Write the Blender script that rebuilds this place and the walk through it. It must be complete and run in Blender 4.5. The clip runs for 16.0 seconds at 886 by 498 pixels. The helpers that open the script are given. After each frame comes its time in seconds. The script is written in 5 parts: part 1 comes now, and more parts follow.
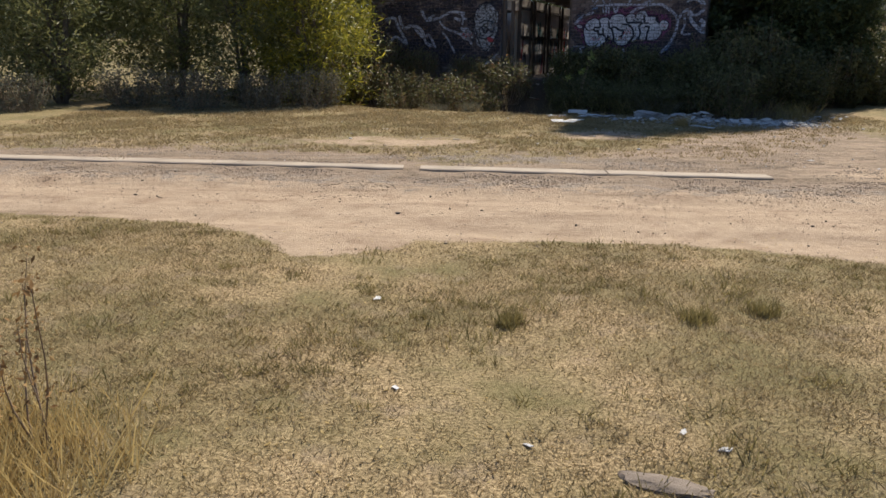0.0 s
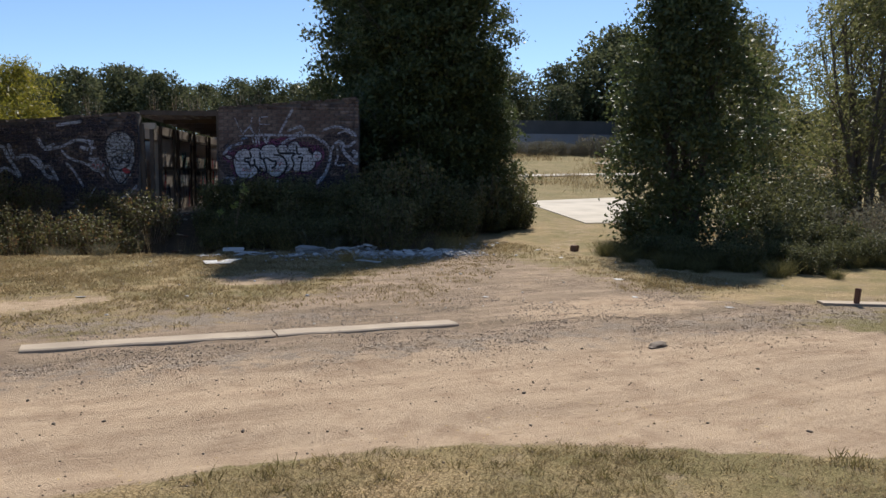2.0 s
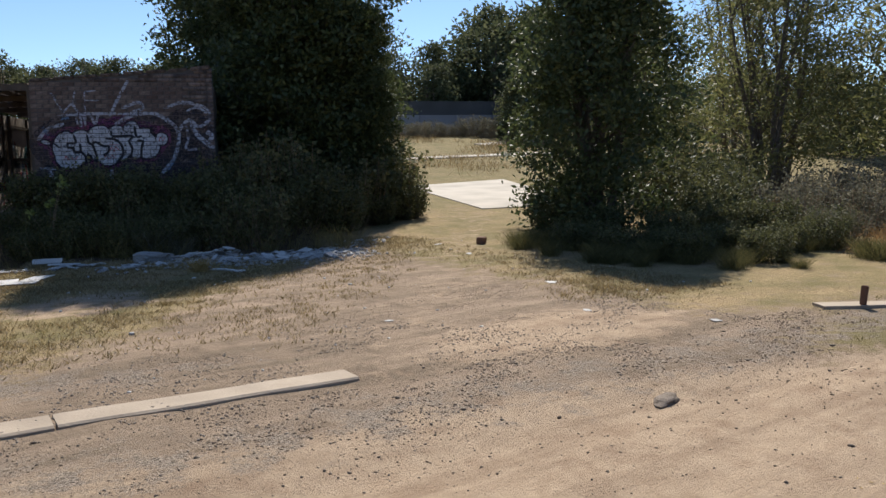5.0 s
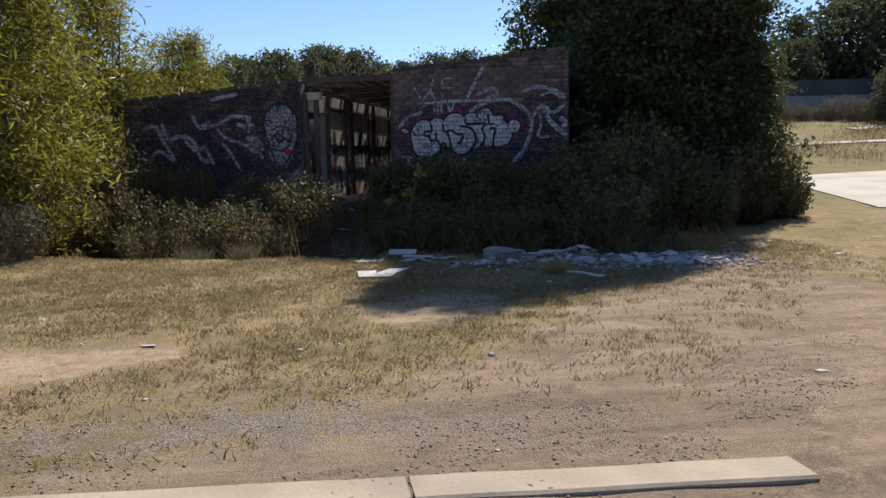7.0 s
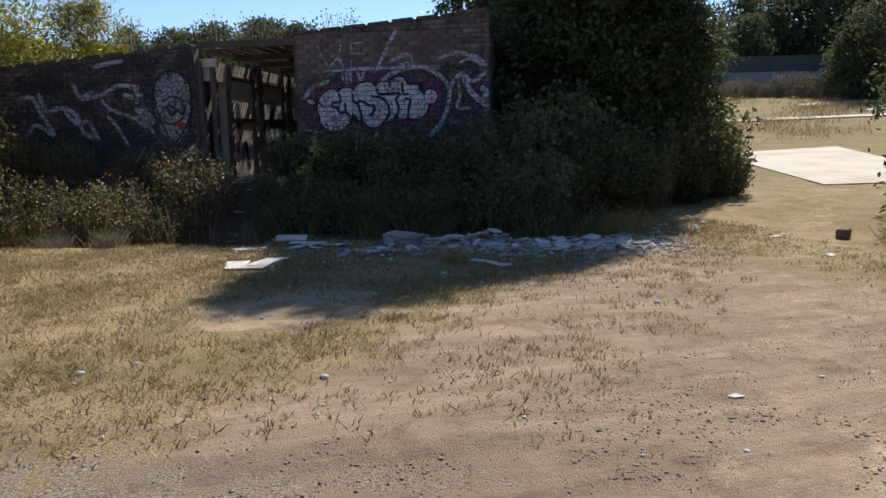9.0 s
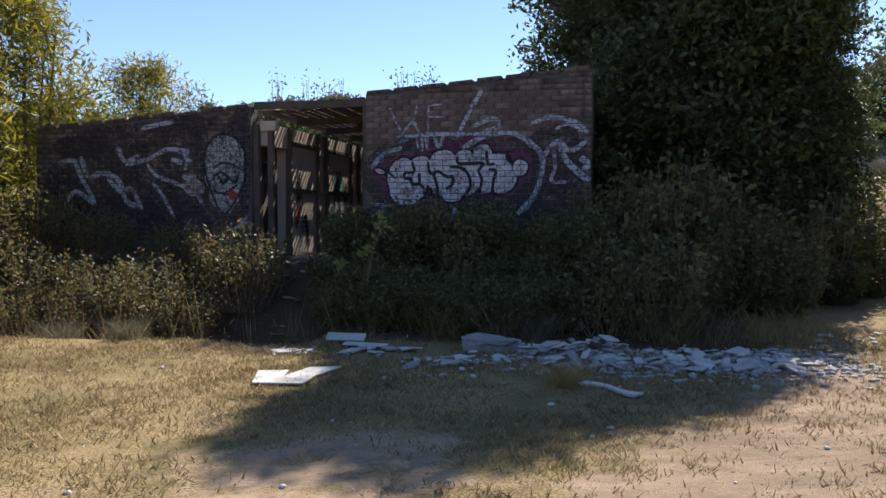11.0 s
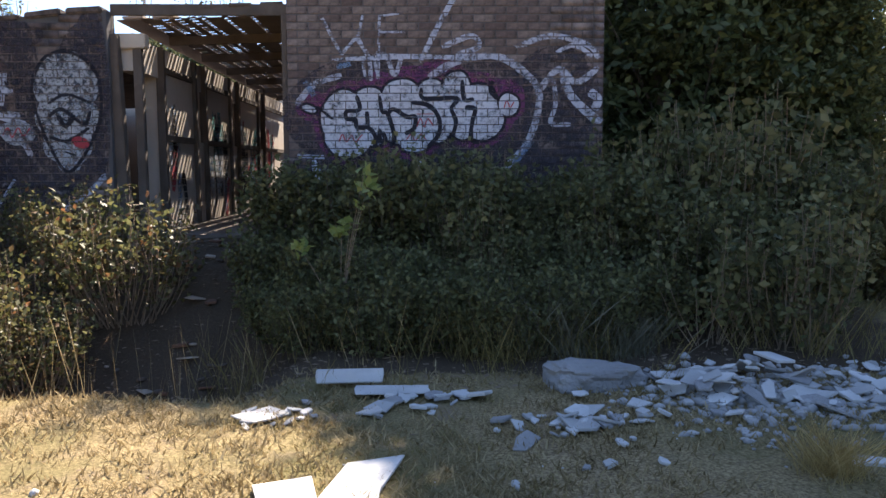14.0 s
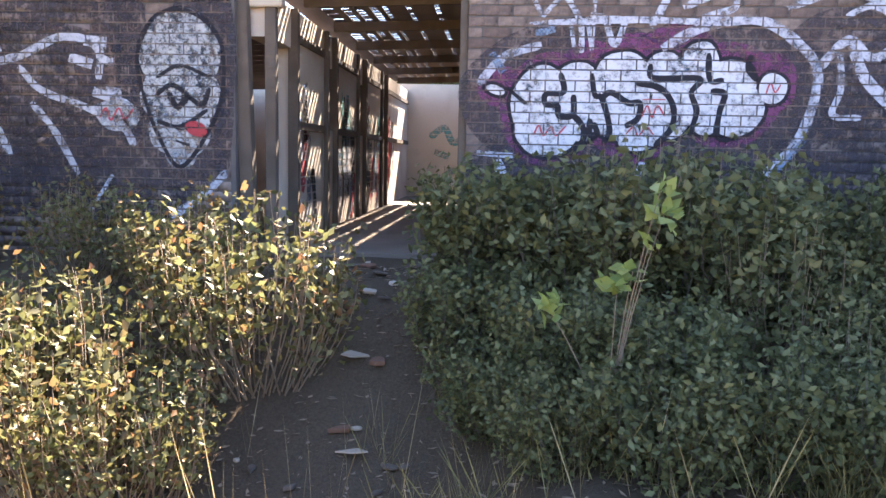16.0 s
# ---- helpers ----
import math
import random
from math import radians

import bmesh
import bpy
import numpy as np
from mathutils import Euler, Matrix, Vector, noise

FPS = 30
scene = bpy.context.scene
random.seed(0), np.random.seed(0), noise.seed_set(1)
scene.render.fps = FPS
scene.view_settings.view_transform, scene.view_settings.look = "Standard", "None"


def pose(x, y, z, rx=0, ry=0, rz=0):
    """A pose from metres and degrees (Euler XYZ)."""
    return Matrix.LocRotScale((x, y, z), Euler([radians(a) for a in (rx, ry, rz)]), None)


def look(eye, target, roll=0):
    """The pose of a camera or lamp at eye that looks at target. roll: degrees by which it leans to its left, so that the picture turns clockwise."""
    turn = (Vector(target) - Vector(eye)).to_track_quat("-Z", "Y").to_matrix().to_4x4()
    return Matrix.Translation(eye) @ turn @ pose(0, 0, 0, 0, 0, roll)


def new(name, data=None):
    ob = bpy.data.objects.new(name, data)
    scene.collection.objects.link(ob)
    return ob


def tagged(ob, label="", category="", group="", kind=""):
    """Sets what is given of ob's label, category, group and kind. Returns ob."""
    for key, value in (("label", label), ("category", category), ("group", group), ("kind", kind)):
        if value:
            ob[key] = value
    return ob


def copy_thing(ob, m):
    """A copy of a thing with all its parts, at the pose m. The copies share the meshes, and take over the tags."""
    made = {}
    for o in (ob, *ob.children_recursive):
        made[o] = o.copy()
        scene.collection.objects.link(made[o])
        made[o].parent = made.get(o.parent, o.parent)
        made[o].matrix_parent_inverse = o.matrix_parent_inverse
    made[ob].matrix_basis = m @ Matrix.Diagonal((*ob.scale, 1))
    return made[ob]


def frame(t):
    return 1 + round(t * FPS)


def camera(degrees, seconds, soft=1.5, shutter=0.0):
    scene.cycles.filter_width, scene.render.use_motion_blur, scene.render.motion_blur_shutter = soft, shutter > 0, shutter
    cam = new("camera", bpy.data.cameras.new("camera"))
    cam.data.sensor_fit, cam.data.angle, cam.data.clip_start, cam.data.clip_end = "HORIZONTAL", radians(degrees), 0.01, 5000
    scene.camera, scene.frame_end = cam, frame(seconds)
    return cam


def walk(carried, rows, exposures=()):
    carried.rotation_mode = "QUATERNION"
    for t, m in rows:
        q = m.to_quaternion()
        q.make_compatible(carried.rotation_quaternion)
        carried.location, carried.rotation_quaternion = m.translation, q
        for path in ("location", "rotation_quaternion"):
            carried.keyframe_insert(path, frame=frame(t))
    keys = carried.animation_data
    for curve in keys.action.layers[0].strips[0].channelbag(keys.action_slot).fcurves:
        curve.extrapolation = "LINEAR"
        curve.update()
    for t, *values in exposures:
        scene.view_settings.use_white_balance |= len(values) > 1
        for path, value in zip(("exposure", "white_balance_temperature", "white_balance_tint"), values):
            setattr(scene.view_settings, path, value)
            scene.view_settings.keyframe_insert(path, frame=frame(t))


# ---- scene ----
cam = camera(59.3, 16.0)
METRES, EYE, TILT, LEAN, TURN = 17.0, 1.5, 0.0, 0.0, 0.0
ROWS = [
    (0.0, 0.0, 0.0, 0.0, 0.18, -14.6, -0.7),
    (0.5, -0.0058, 0.0238, -0.0026, -13.09, -13.75, -2.17),
    (1.0, -0.0003, 0.0521, 0.0005, -27.4, -8.63, -0.87),
    (1.5, 0.0028, 0.0784, 0.0056, -24.16, -6.5, 0.82),
    (2.0, 0.0175, 0.1025, 0.0076, -24.67, -5.38, -0.36),
    (2.5, 0.039, 0.1237, 0.0068, -26.18, -6.16, -0.61),
    (3.0, 0.0512, 0.1461, 0.0047, -30.34, -6.44, -1.32),
    (3.5, 0.0629, 0.1732, 0.0039, -35.63, -6.85, 0.91),
    (6.0, 0.0899, 0.3215, 0.0036, -27.35, -5.34, 1.75),
    (6.5, 0.0893, 0.3488, 0.0044, -14.7, -4.91, -1.99),
    (7.0, 0.0936, 0.3591, 0.0059, -10.04, -7.02, 1.1),
    (7.5, 0.1167, 0.367, 0.0041, -20.53, -5.18, 1.77),
    (8.0, 0.1306, 0.3784, 0.0032, -22.05, -5.64, 2.35),
    (8.5, 0.1472, 0.4009, 0.0007, -17.09, -9.46, 2.11),
    (11.0, 0.1704, 0.5649, -0.0026, -7.95, -2.85, -0.22),
    (11.5, 0.1585, 0.5962, -0.0038, -7.95, -3.73, -1.11),
    (12.0, 0.1477, 0.6284, -0.004, -11.34, -4.49, -1.03),
    (12.5, 0.1333, 0.6652, -0.0065, -11.55, -5.06, -2.51),
    (13.0, 0.1228, 0.6978, -0.0036, -15.35, -4.3, -0.16),
    (13.5, 0.116, 0.7375, -0.0049, -18.24, -5.99, -0.33),
    (14.0, 0.1076, 0.7767, -0.0052, -21.27, -5.97, 0.22),
    (14.5, 0.1038, 0.8193, -0.0028, -20.84, -9.43, 3.52),
    (15.0, 0.0934, 0.8527, -0.0007, -21.27, -7.82, 2.25),
    (15.5, 0.0905, 0.8905, 0.0, -18.5, -8.51, 1.3),
    (16.0, 0.0854, 0.9248, 0.0008, -15.8, -6.79, -1.17),
]
walk(cam, [(t, pose(0, 0, EYE, TILT, LEAN, TURN) @ pose(METRES * x, METRES * y, METRES * z, 90 + pitch, roll, yaw)) for t, x, y, z, yaw, pitch, roll in ROWS],
     [(0.0, 0.55, 6500, 10), (2.0, 0.36, 6350, 10), (4.0, 0.4, 6300, 10), (8.0, 0.45, 6350, 10), (11.0, 0.88, 6500, 14), (12.5, 1.35, 6700, 14), (13.5, 1.7, 6750, 14), (14.5, 2.15, 6950, 16), (15.0, 2.75, 7100, 18), (16.0, 3.5, 7200, 18)])

# ---- light ----
SUN_TO = Vector((0.60, 0.80, 0.0))
SUN_EL = radians(48)
world = bpy.data.worlds.new("world")
scene.world = world
world.use_nodes = True
wn = world.node_tree.nodes
sky = wn.new("ShaderNodeTexSky")
sky.sky_type = "NISHITA"
sky.sun_disc = False
sky.sun_elevation = SUN_EL
sky.sun_rotation = math.atan2(SUN_TO.x, SUN_TO.y)
sky.air_density, sky.dust_density, sky.ozone_density = 0.8, 0.1, 4.0
world.node_tree.links.new(sky.outputs[0], wn["Background"].inputs[0])
wn["Background"].inputs[1].default_value = 0.108
sun_data = bpy.data.lights.new("sun", "SUN")
sun_data.energy, sun_data.angle, sun_data.color = 5.0, radians(0.55), (1.0, 0.93, 0.82)
sun_ob = new("sun", sun_data)
sun_ob.matrix_world = look((SUN_TO.x * 60 * math.cos(SUN_EL), SUN_TO.y * 60 * math.cos(SUN_EL), 60 * math.sin(SUN_EL)), (0, 0, 0))

rng = np.random.default_rng(7)


# ---- materials ----
class Mat:
    """A small wrapper that builds node materials."""

    def __init__(self, name, rough=0.8, spec=0.3):
        self.m = bpy.data.materials.new(name)
        self.m.use_nodes = True
        self.t = self.m.node_tree
        self.b = self.t.nodes["Principled BSDF"]
        self.b.inputs["Roughness"].default_value = rough
        self.b.inputs["Specular IOR Level"].default_value = spec
        self.co = self.t.nodes.new("ShaderNodeTexCoord").outputs["Object"]

    def link(self, a, b):
        self.t.links.new(a, b)

    def noise(self, scale, detail=4, rough=0.6, co=None, w=0.0):
        n = self.t.nodes.new("ShaderNodeTexNoise")
        n.inputs["Scale"].default_value, n.inputs["Detail"].default_value, n.inputs["Roughness"].default_value = scale, detail, rough
        if w:
            n.inputs["Distortion"].default_value = w
        self.link(co or self.co, n.inputs["Vector"])
        return n.outputs["Fac"]

    def ramp(self, fac, *stops):
        r = self.t.nodes.new("ShaderNodeValToRGB")
        e = r.color_ramp.elements
        while len(e) < len(stops):
            e.new(0.5)
        for k, (p, c) in zip(e, stops):
            k.position = p
            k.color = (*c, 1) if isinstance(c, tuple) else (c, c, c, 1)
        self.link(fac, r.inputs[0])
        return r.outputs[0]

    def mix(self, fac, a, b, mode="MIX"):
        n = self.t.nodes.new("ShaderNodeMix")
        n.data_type, n.blend_type = "RGBA", mode
        for v, s in ((fac, n.inputs[0]), (a, n.inputs[6]), (b, n.inputs[7])):
            if isinstance(v, (int, float)):
                s.default_value = v
            elif isinstance(v, tuple):
                s.default_value = (*v, 1)
            else:
                self.link(v, s)
        return n.outputs[2]

    def math(self, op, a, b=0.0, clamp=False):
        n = self.t.nodes.new("ShaderNodeMath")
        n.operation, n.use_clamp = op, clamp
        for v, s in ((a, n.inputs[0]), (b, n.inputs[1])):
            if isinstance(v, (int, float)):
                s.default_value = v
            else:
                self.link(v, s)
        return n.outputs[0]

    def attr(self, name):
        n = self.t.nodes.new("ShaderNodeAttribute")
        n.attribute_name = name
        return n.outputs["Fac"]

    def island(self):
        return self.t.nodes.new("ShaderNodeNewGeometry").outputs["Random Per Island"]

    def objrand(self):
        return self.t.nodes.new("ShaderNodeObjectInfo").outputs["Random"]

    def bump(self, h, strength=0.4, dist=0.01):
        n = self.t.nodes.new("ShaderNodeBump")
        n.inputs["Strength"].default_value, n.inputs["Distance"].default_value = strength, dist
        self.link(h, n.inputs["Height"])
        self.link(n.outputs[0], self.b.inputs["Normal"])

    def colour(self, c):
        if isinstance(c, tuple):
            self.b.inputs["Base Color"].default_value = (*c, 1)
        else:
            self.link(c, self.b.inputs["Base Color"])
        return self


def stone_mat(name, dark, light, scale=9.0, rough=0.85, bump=0.5, dist=0.01, by_object=0.0):
    m = Mat(name, rough)
    c = m.mix(m.noise(scale, 6), dark, light)
    c = m.mix(m.math("MULTIPLY", m.ramp(m.noise(scale * 0.25, 5), (0.45, 0.0), (0.7, 1.0)), 0.6), c, tuple(v * 0.6 for v in dark))
    if by_object:
        k = m.math("ADD", m.math("MULTIPLY", m.objrand(), by_object), 1 - by_object / 2)
        c = m.mix(1.0, c, k, "MULTIPLY")
    m.colour(c)
    m.bump(m.noise(scale * 5, 8), bump, dist)
    return m.m


def leaf_mat(name, stops, translucent=0.35, rough=0.45, spec=0.4):
    m = Mat(name, rough, spec)
    c = m.ramp(m.island(), *stops)
    c = m.mix(0.25, c, m.ramp(m.noise(1.3, 3), (0.3, stops[0][1]), (0.7, stops[-1][1])))
    m.colour(c)
    tr = m.t.nodes.new("ShaderNodeBsdfTranslucent")
    m.link(c, tr.inputs[0])
    mx = m.t.nodes.new("ShaderNodeMixShader")
    mx.inputs[0].default_value = translucent
    m.link(m.b.outputs[0], mx.inputs[1])
    m.link(tr.outputs[0], mx.inputs[2])
    m.link(mx.outputs[0], m.t.nodes["Material Output"].inputs[0])
    return m.m


def ground_mat():
    m = Mat("ground_soil_grass", 0.95, 0.15)
    n1, n2, n3 = m.noise(1.1, 6), m.noise(9, 6), m.noise(60, 5)
    mp = m.t.nodes.new("ShaderNodeMapping")
    mp.inputs["Scale"].default_value = (0.22, 1.6, 1.0)
    mp.inputs["Rotation"].default_value = (0, 0, 0.12)
    m.link(m.co, mp.inputs["Vector"])
    streak = m.noise(2.2, 7, 0.7, mp.outputs[0], 0.4)
    sand = m.mix(n2, (0.34, 0.24, 0.155), (0.52, 0.395, 0.27))
    sand = m.mix(m.ramp(streak, (0.48, 0.0), (0.66, 0.75)), sand, (0.27, 0.19, 0.125))
    sand = m.mix(m.ramp(m.noise(2.3, 6, 0.65), (0.5, 0.0), (0.72, 0.8)), sand, (0.25, 0.165, 0.105))
    fleck = m.ramp(m.noise(120, 3, 0.6), (0.56, 0.0), (0.66, 0.8))
    sand = m.mix(m.math("MULTIPLY", fleck, m.ramp(m.noise(5, 4), (0.4, 0.1), (0.6, 1.0))), sand, (0.15, 0.11, 0.08))
    soil = m.mix(m.ramp(streak, (0.35, 0.0), (0.68, 1.0)), m.mix(n2, (0.27, 0.195, 0.135), (0.42, 0.315, 0.22)), m.mix(n2, (0.11, 0.08, 0.055), (0.26, 0.195, 0.13)))
    straw = m.mix(m.ramp(n3, (0.35, 0.0), (0.65, 1.0)), (0.14, 0.092, 0.045), (0.52, 0.385, 0.21))
    green = m.mix(n3, (0.085, 0.075, 0.03), (0.24, 0.20, 0.085))
    grass = m.mix(m.ramp(m.noise(0.9, 5), (0.40, 0.0), (0.62, 0.85)), straw, green)
    grass = m.mix(m.attr("green"), grass, green)
    grass = m.mix(m.ramp(m.noise(3.1, 6), (0.55, 0.0), (0.75, 0.75)), grass, soil)
    soil = m.mix(m.ramp(m.noise(1.7, 7, 0.7, None, 0.6), (0.52, 0.0), (0.66, 0.7)), soil, (0.15, 0.108, 0.074))
    grit = m.mix(m.ramp(m.noise(70, 4), (0.35, 0.0), (0.65, 1.0)), (0.09, 0.072, 0.055), (0.42, 0.34, 0.26))
    k = m.math("ADD", m.math("MULTIPLY", m.noise(3.2, 8, 0.75), 1.7), -0.85)
    k2 = m.math("ADD", m.math("MULTIPLY", n3, 0.5), -0.25)
    k = m.math("ADD", k, k2)

    def soft(a):
        return m.ramp(m.math("ADD", m.attr(a), k), (0.38, 0.0), (0.62, 1.0))
    c = m.mix(soft("bare"), grass, soil)
    c = m.mix(soft("sand"), c, sand)
    c = m.mix(soft("grit"), c, grit)
    # dark soil by the wall, and painted shade beside the lone tree
    c = m.mix(soft("humus_shade"), c, m.mix(n3, (0.035, 0.026, 0.018), (0.14, 0.10, 0.065)))
    m.colour(c)
    h = m.math("ADD", m.math("ADD", m.math("MULTIPLY", m.noise(35, 8, 0.75), m.math("ADD", 0.9, m.math("MULTIPLY", m.attr("grit"), 1.6))), m.math("MULTIPLY", streak, 1.2)), m.math("MULTIPLY", n3, 0.6))
    m.bump(h, 0.7, 0.03)
    return m.m


def brick_mat(name, a, b):
    m = Mat(name, 0.9, 0.15)
    r = m.t.nodes.new("ShaderNodeNewGeometry").outputs["Random Per Island"]
    o = m.objrand()
    v = m.math("FRACT", m.math("ADD", r, o))
    c = m.mix(v, a, b)
    c = m.mix(m.ramp(m.noise(3.5, 8, 0.7), (0.40, 0.0), (0.60, 0.9)), c, (0.05, 0.042, 0.04))
    c = m.mix(m.ramp(m.noise(1.2, 4), (0.5, 0.0), (0.75, 0.5)), c, (0.16, 0.14, 0.17))
    m.colour(c)
    m.bump(m.noise(70, 6), 0.5, 0.006)
    return m.m


def paint_mat(name, colour, wear=0.5):
    """Sprayed paint: worn thin over joints and rough bricks."""
    m = Mat(name, 0.75, 0.2)
    m.colour(m.mix(m.noise(6, 6), tuple(v * 0.72 for v in colour), colour))
    tr = m.t.nodes.new("ShaderNodeBsdfTransparent")
    mx = m.t.nodes.new("ShaderNodeMixShader")
    sep = m.t.nodes.new("ShaderNodeSeparateXYZ")
    m.link(m.co, sep.inputs[0])
    com = m.t.nodes.new("ShaderNodeCombineXYZ")
    m.link(m.math("ADD", sep.outputs[0], 24 - 0.12), com.inputs[0])
    m.link(m.math("ADD", sep.outputs[2], 0.086 * 10 - 0.506), com.inputs[1])
    br = m.t.nodes.new("ShaderNodeTexBrick")
    m.link(com.outputs[0], br.inputs["Vector"])
    br.offset = 0.5
    for k, v in (("Scale", 1.0), ("Mortar Size", 0.007), ("Mortar Smooth", 0.3), ("Bias", 0.0), ("Brick Width", 0.24), ("Row Height", 0.086)):
        br.inputs[k].default_value = v
    keep = m.math("SUBTRACT", 1.0, m.math("MULTIPLY", br.outputs["Fac"], 0.85))
    cover_k = m.ramp(m.math("ADD", m.math("MULTIPLY", m.noise(14, 8, 0.75), 0.75), m.math("MULTIPLY", m.noise(2.6, 4), 0.25)), (wear - 0.08, 0.0), (wear + 0.08, 1.0))
    m.link(m.math("MULTIPLY", cover_k, keep), mx.inputs[0])
    m.link(m.b.outputs[0], mx.inputs[2])
    m.link(tr.outputs[0], mx.inputs[1])
    m.link(mx.outputs[0], m.t.nodes["Material Output"].inputs[0])
    m.bump(m.noise(70, 6), 0.4, 0.004)
    return m.m


GROUND = ground_mat()
CONCRETE = stone_mat("weathered_concrete", (0.30, 0.235, 0.17), (0.50, 0.41, 0.31), 7)
SLAB = stone_mat("pale_concrete", (0.40, 0.35, 0.28), (0.56, 0.50, 0.42), 3)
ROCK = stone_mat("grey_rock", (0.24, 0.23, 0.22), (0.46, 0.44, 0.42), 8, bump=0.9, dist=0.03)
PEBBLE = stone_mat("dark_pebble", (0.11, 0.085, 0.065), (0.28, 0.22, 0.165), 20)
PLASTER = stone_mat("white_plasterboard", (0.36, 0.345, 0.32), (0.66, 0.635, 0.60), 9, by_object=0.5)
BRICK = brick_mat("old_brick", (0.165, 0.112, 0.092), (0.30, 0.225, 0.185))
MORTAR = stone_mat("dirty_mortar", (0.07, 0.062, 0.058), (0.17, 0.15, 0.14), 12)
RENDERED = stone_mat("stained_render", (0.42, 0.34, 0.27), (0.70, 0.61, 0.51), 3, bump=0.4)
TIMBER = stone_mat("grey_timber", (0.075, 0.055, 0.042), (0.17, 0.13, 0.10), 14)
PALE_TIMBER = stone_mat("pale_timber", (0.45, 0.36, 0.27), (0.66, 0.56, 0.44), 14)
TIN = stone_mat("rusted_tin", (0.13, 0.10, 0.085), (0.25, 0.20, 0.17), 6)
BARK = stone_mat("bark", (0.07, 0.055, 0.042), (0.2, 0.165, 0.13), 16, bump=0.9, dist=0.02)
DARK_WALL = stone_mat("dark_far_wall", (0.05, 0.05, 0.05), (0.12, 0.115, 0.11), 1.5)
GREY_WALL = stone_mat("pale_far_wall", (0.12, 0.12, 0.13), (0.42, 0.41, 0.42), 0.8)
RUST = stone_mat("rusty_brown", (0.12, 0.06, 0.035), (0.22, 0.12, 0.08), 20)
LEAF_DARK = leaf_mat("dark_leaf", ((0.0, (0.04, 0.056, 0.022)), (0.6, (0.08, 0.105, 0.038)), (1.0, (0.155, 0.17, 0.065))), 0.34, 0.5, 0.35)
LEAF_EUC = leaf_mat("gum_leaf", ((0.0, (0.075, 0.09, 0.035)), (0.6, (0.16, 0.17, 0.06)), (1.0, (0.29, 0.26, 0.11))), 0.48, 0.5, 0.3)
LEAF_YELLOW = leaf_mat("wattle_leaf", ((0.0, (0.07, 0.085, 0.018)), (0.6, (0.19, 0.19, 0.03)), (1.0, (0.50, 0.41, 0.045))), 0.48)
LEAF_BUSH = leaf_mat("bush_leaf", ((0.0, (0.047, 0.053, 0.021)), (0.7, (0.12, 0.125, 0.05)), (1.0, (0.205, 0.195, 0.085))), 0.3, 0.62, 0.22)
LEAF_MIXED = leaf_mat("autumn_bush_leaf", ((0.0, (0.05, 0.045, 0.02)), (0.45, (0.11, 0.13, 0.042)), (0.84, (0.22, 0.225, 0.10)), (0.92, (0.20, 0.12, 0.055)), (1.0, (0.26, 0.12, 0.055))), 0.42, 0.5, 0.3)
LEAF_FAR = leaf_mat("far_leaf", ((0.0, (0.05, 0.062, 0.032)), (0.6, (0.095, 0.11, 0.052)), (1.0, (0.17, 0.17, 0.085))), 0.35, 0.7, 0.15)
LEAF_GREY = leaf_mat("grey_shrub_leaf", ((0.0, (0.085, 0.078, 0.05)), (0.6, (0.16, 0.15, 0.095)), (1.0, (0.28, 0.26, 0.19))), 0.3, 0.75, 0.15)
STRAW = leaf_mat("dry_grass", ((0.0, (0.24, 0.16, 0.06)), (0.6, (0.48, 0.34, 0.13)), (1.0, (0.62, 0.48, 0.22))), 0.45, 0.7, 0.15)
TURF = leaf_mat("patchy_turf", ((0.0, (0.13, 0.09, 0.038)), (0.5, (0.31, 0.23, 0.115)), (1.0, (0.50, 0.385, 0.21))), 0.3, 0.7, 0.15)
RUSTGRASS = leaf_mat("orange_grass", ((0.0, (0.14, 0.075, 0.03)), (0.6, (0.32, 0.18, 0.075)), (1.0, (0.46, 0.31, 0.14))), 0.35, 0.7, 0.15)
GREENGRASS = leaf_mat("green_grass", ((0.0, (0.10, 0.083, 0.032)), (0.6, (0.22, 0.178, 0.066)), (1.0, (0.40, 0.315, 0.13))), 0.35, 0.6, 0.2)
PAINT_WHITE = paint_mat("white_spray_paint", (0.66, 0.65, 0.68), 0.44)
PAINT_MASK = paint_mat("greyed_white_spray_paint", (0.50, 0.50, 0.51), 0.495)
PAINT_PALE = paint_mat("faded_white_spray_paint", (0.54, 0.54, 0.60), 0.465)
PAINT_BLACK = paint_mat("black_spray_paint", (0.022, 0.02, 0.026), 0.36)
PAINT_DARK = paint_mat("dark_spray_paint", (0.075, 0.06, 0.068), 0.49)
PAINT_PURPLE = paint_mat("purple_spray_paint", (0.19, 0.06, 0.13), 0.48)
PAINT_RED = paint_mat("red_spray_paint", (0.45, 0.06, 0.07), 0.42)
PAINT_BLUE = paint_mat("blue_spray_paint", (0.22, 0.30, 0.42), 0.5)
PAINT_TEAL = paint_mat("teal_spray_paint", (0.12, 0.34, 0.33), 0.48)


# ---- builders ----
def part(name, bm, material, parent=None, label=""):
    """Links a bmesh, or a mesh that is made already, as one object."""
    if isinstance(bm, bmesh.types.BMesh):
        me = bpy.data.meshes.new(name)
        bm.to_mesh(me)
        bm.free()
    else:
        me = bm
    if material and not me.materials:
        me.materials.append(material)
    ob = new(name, me)
    if parent:
        ob.parent = parent
    if label:
        ob["label"] = label
    return ob


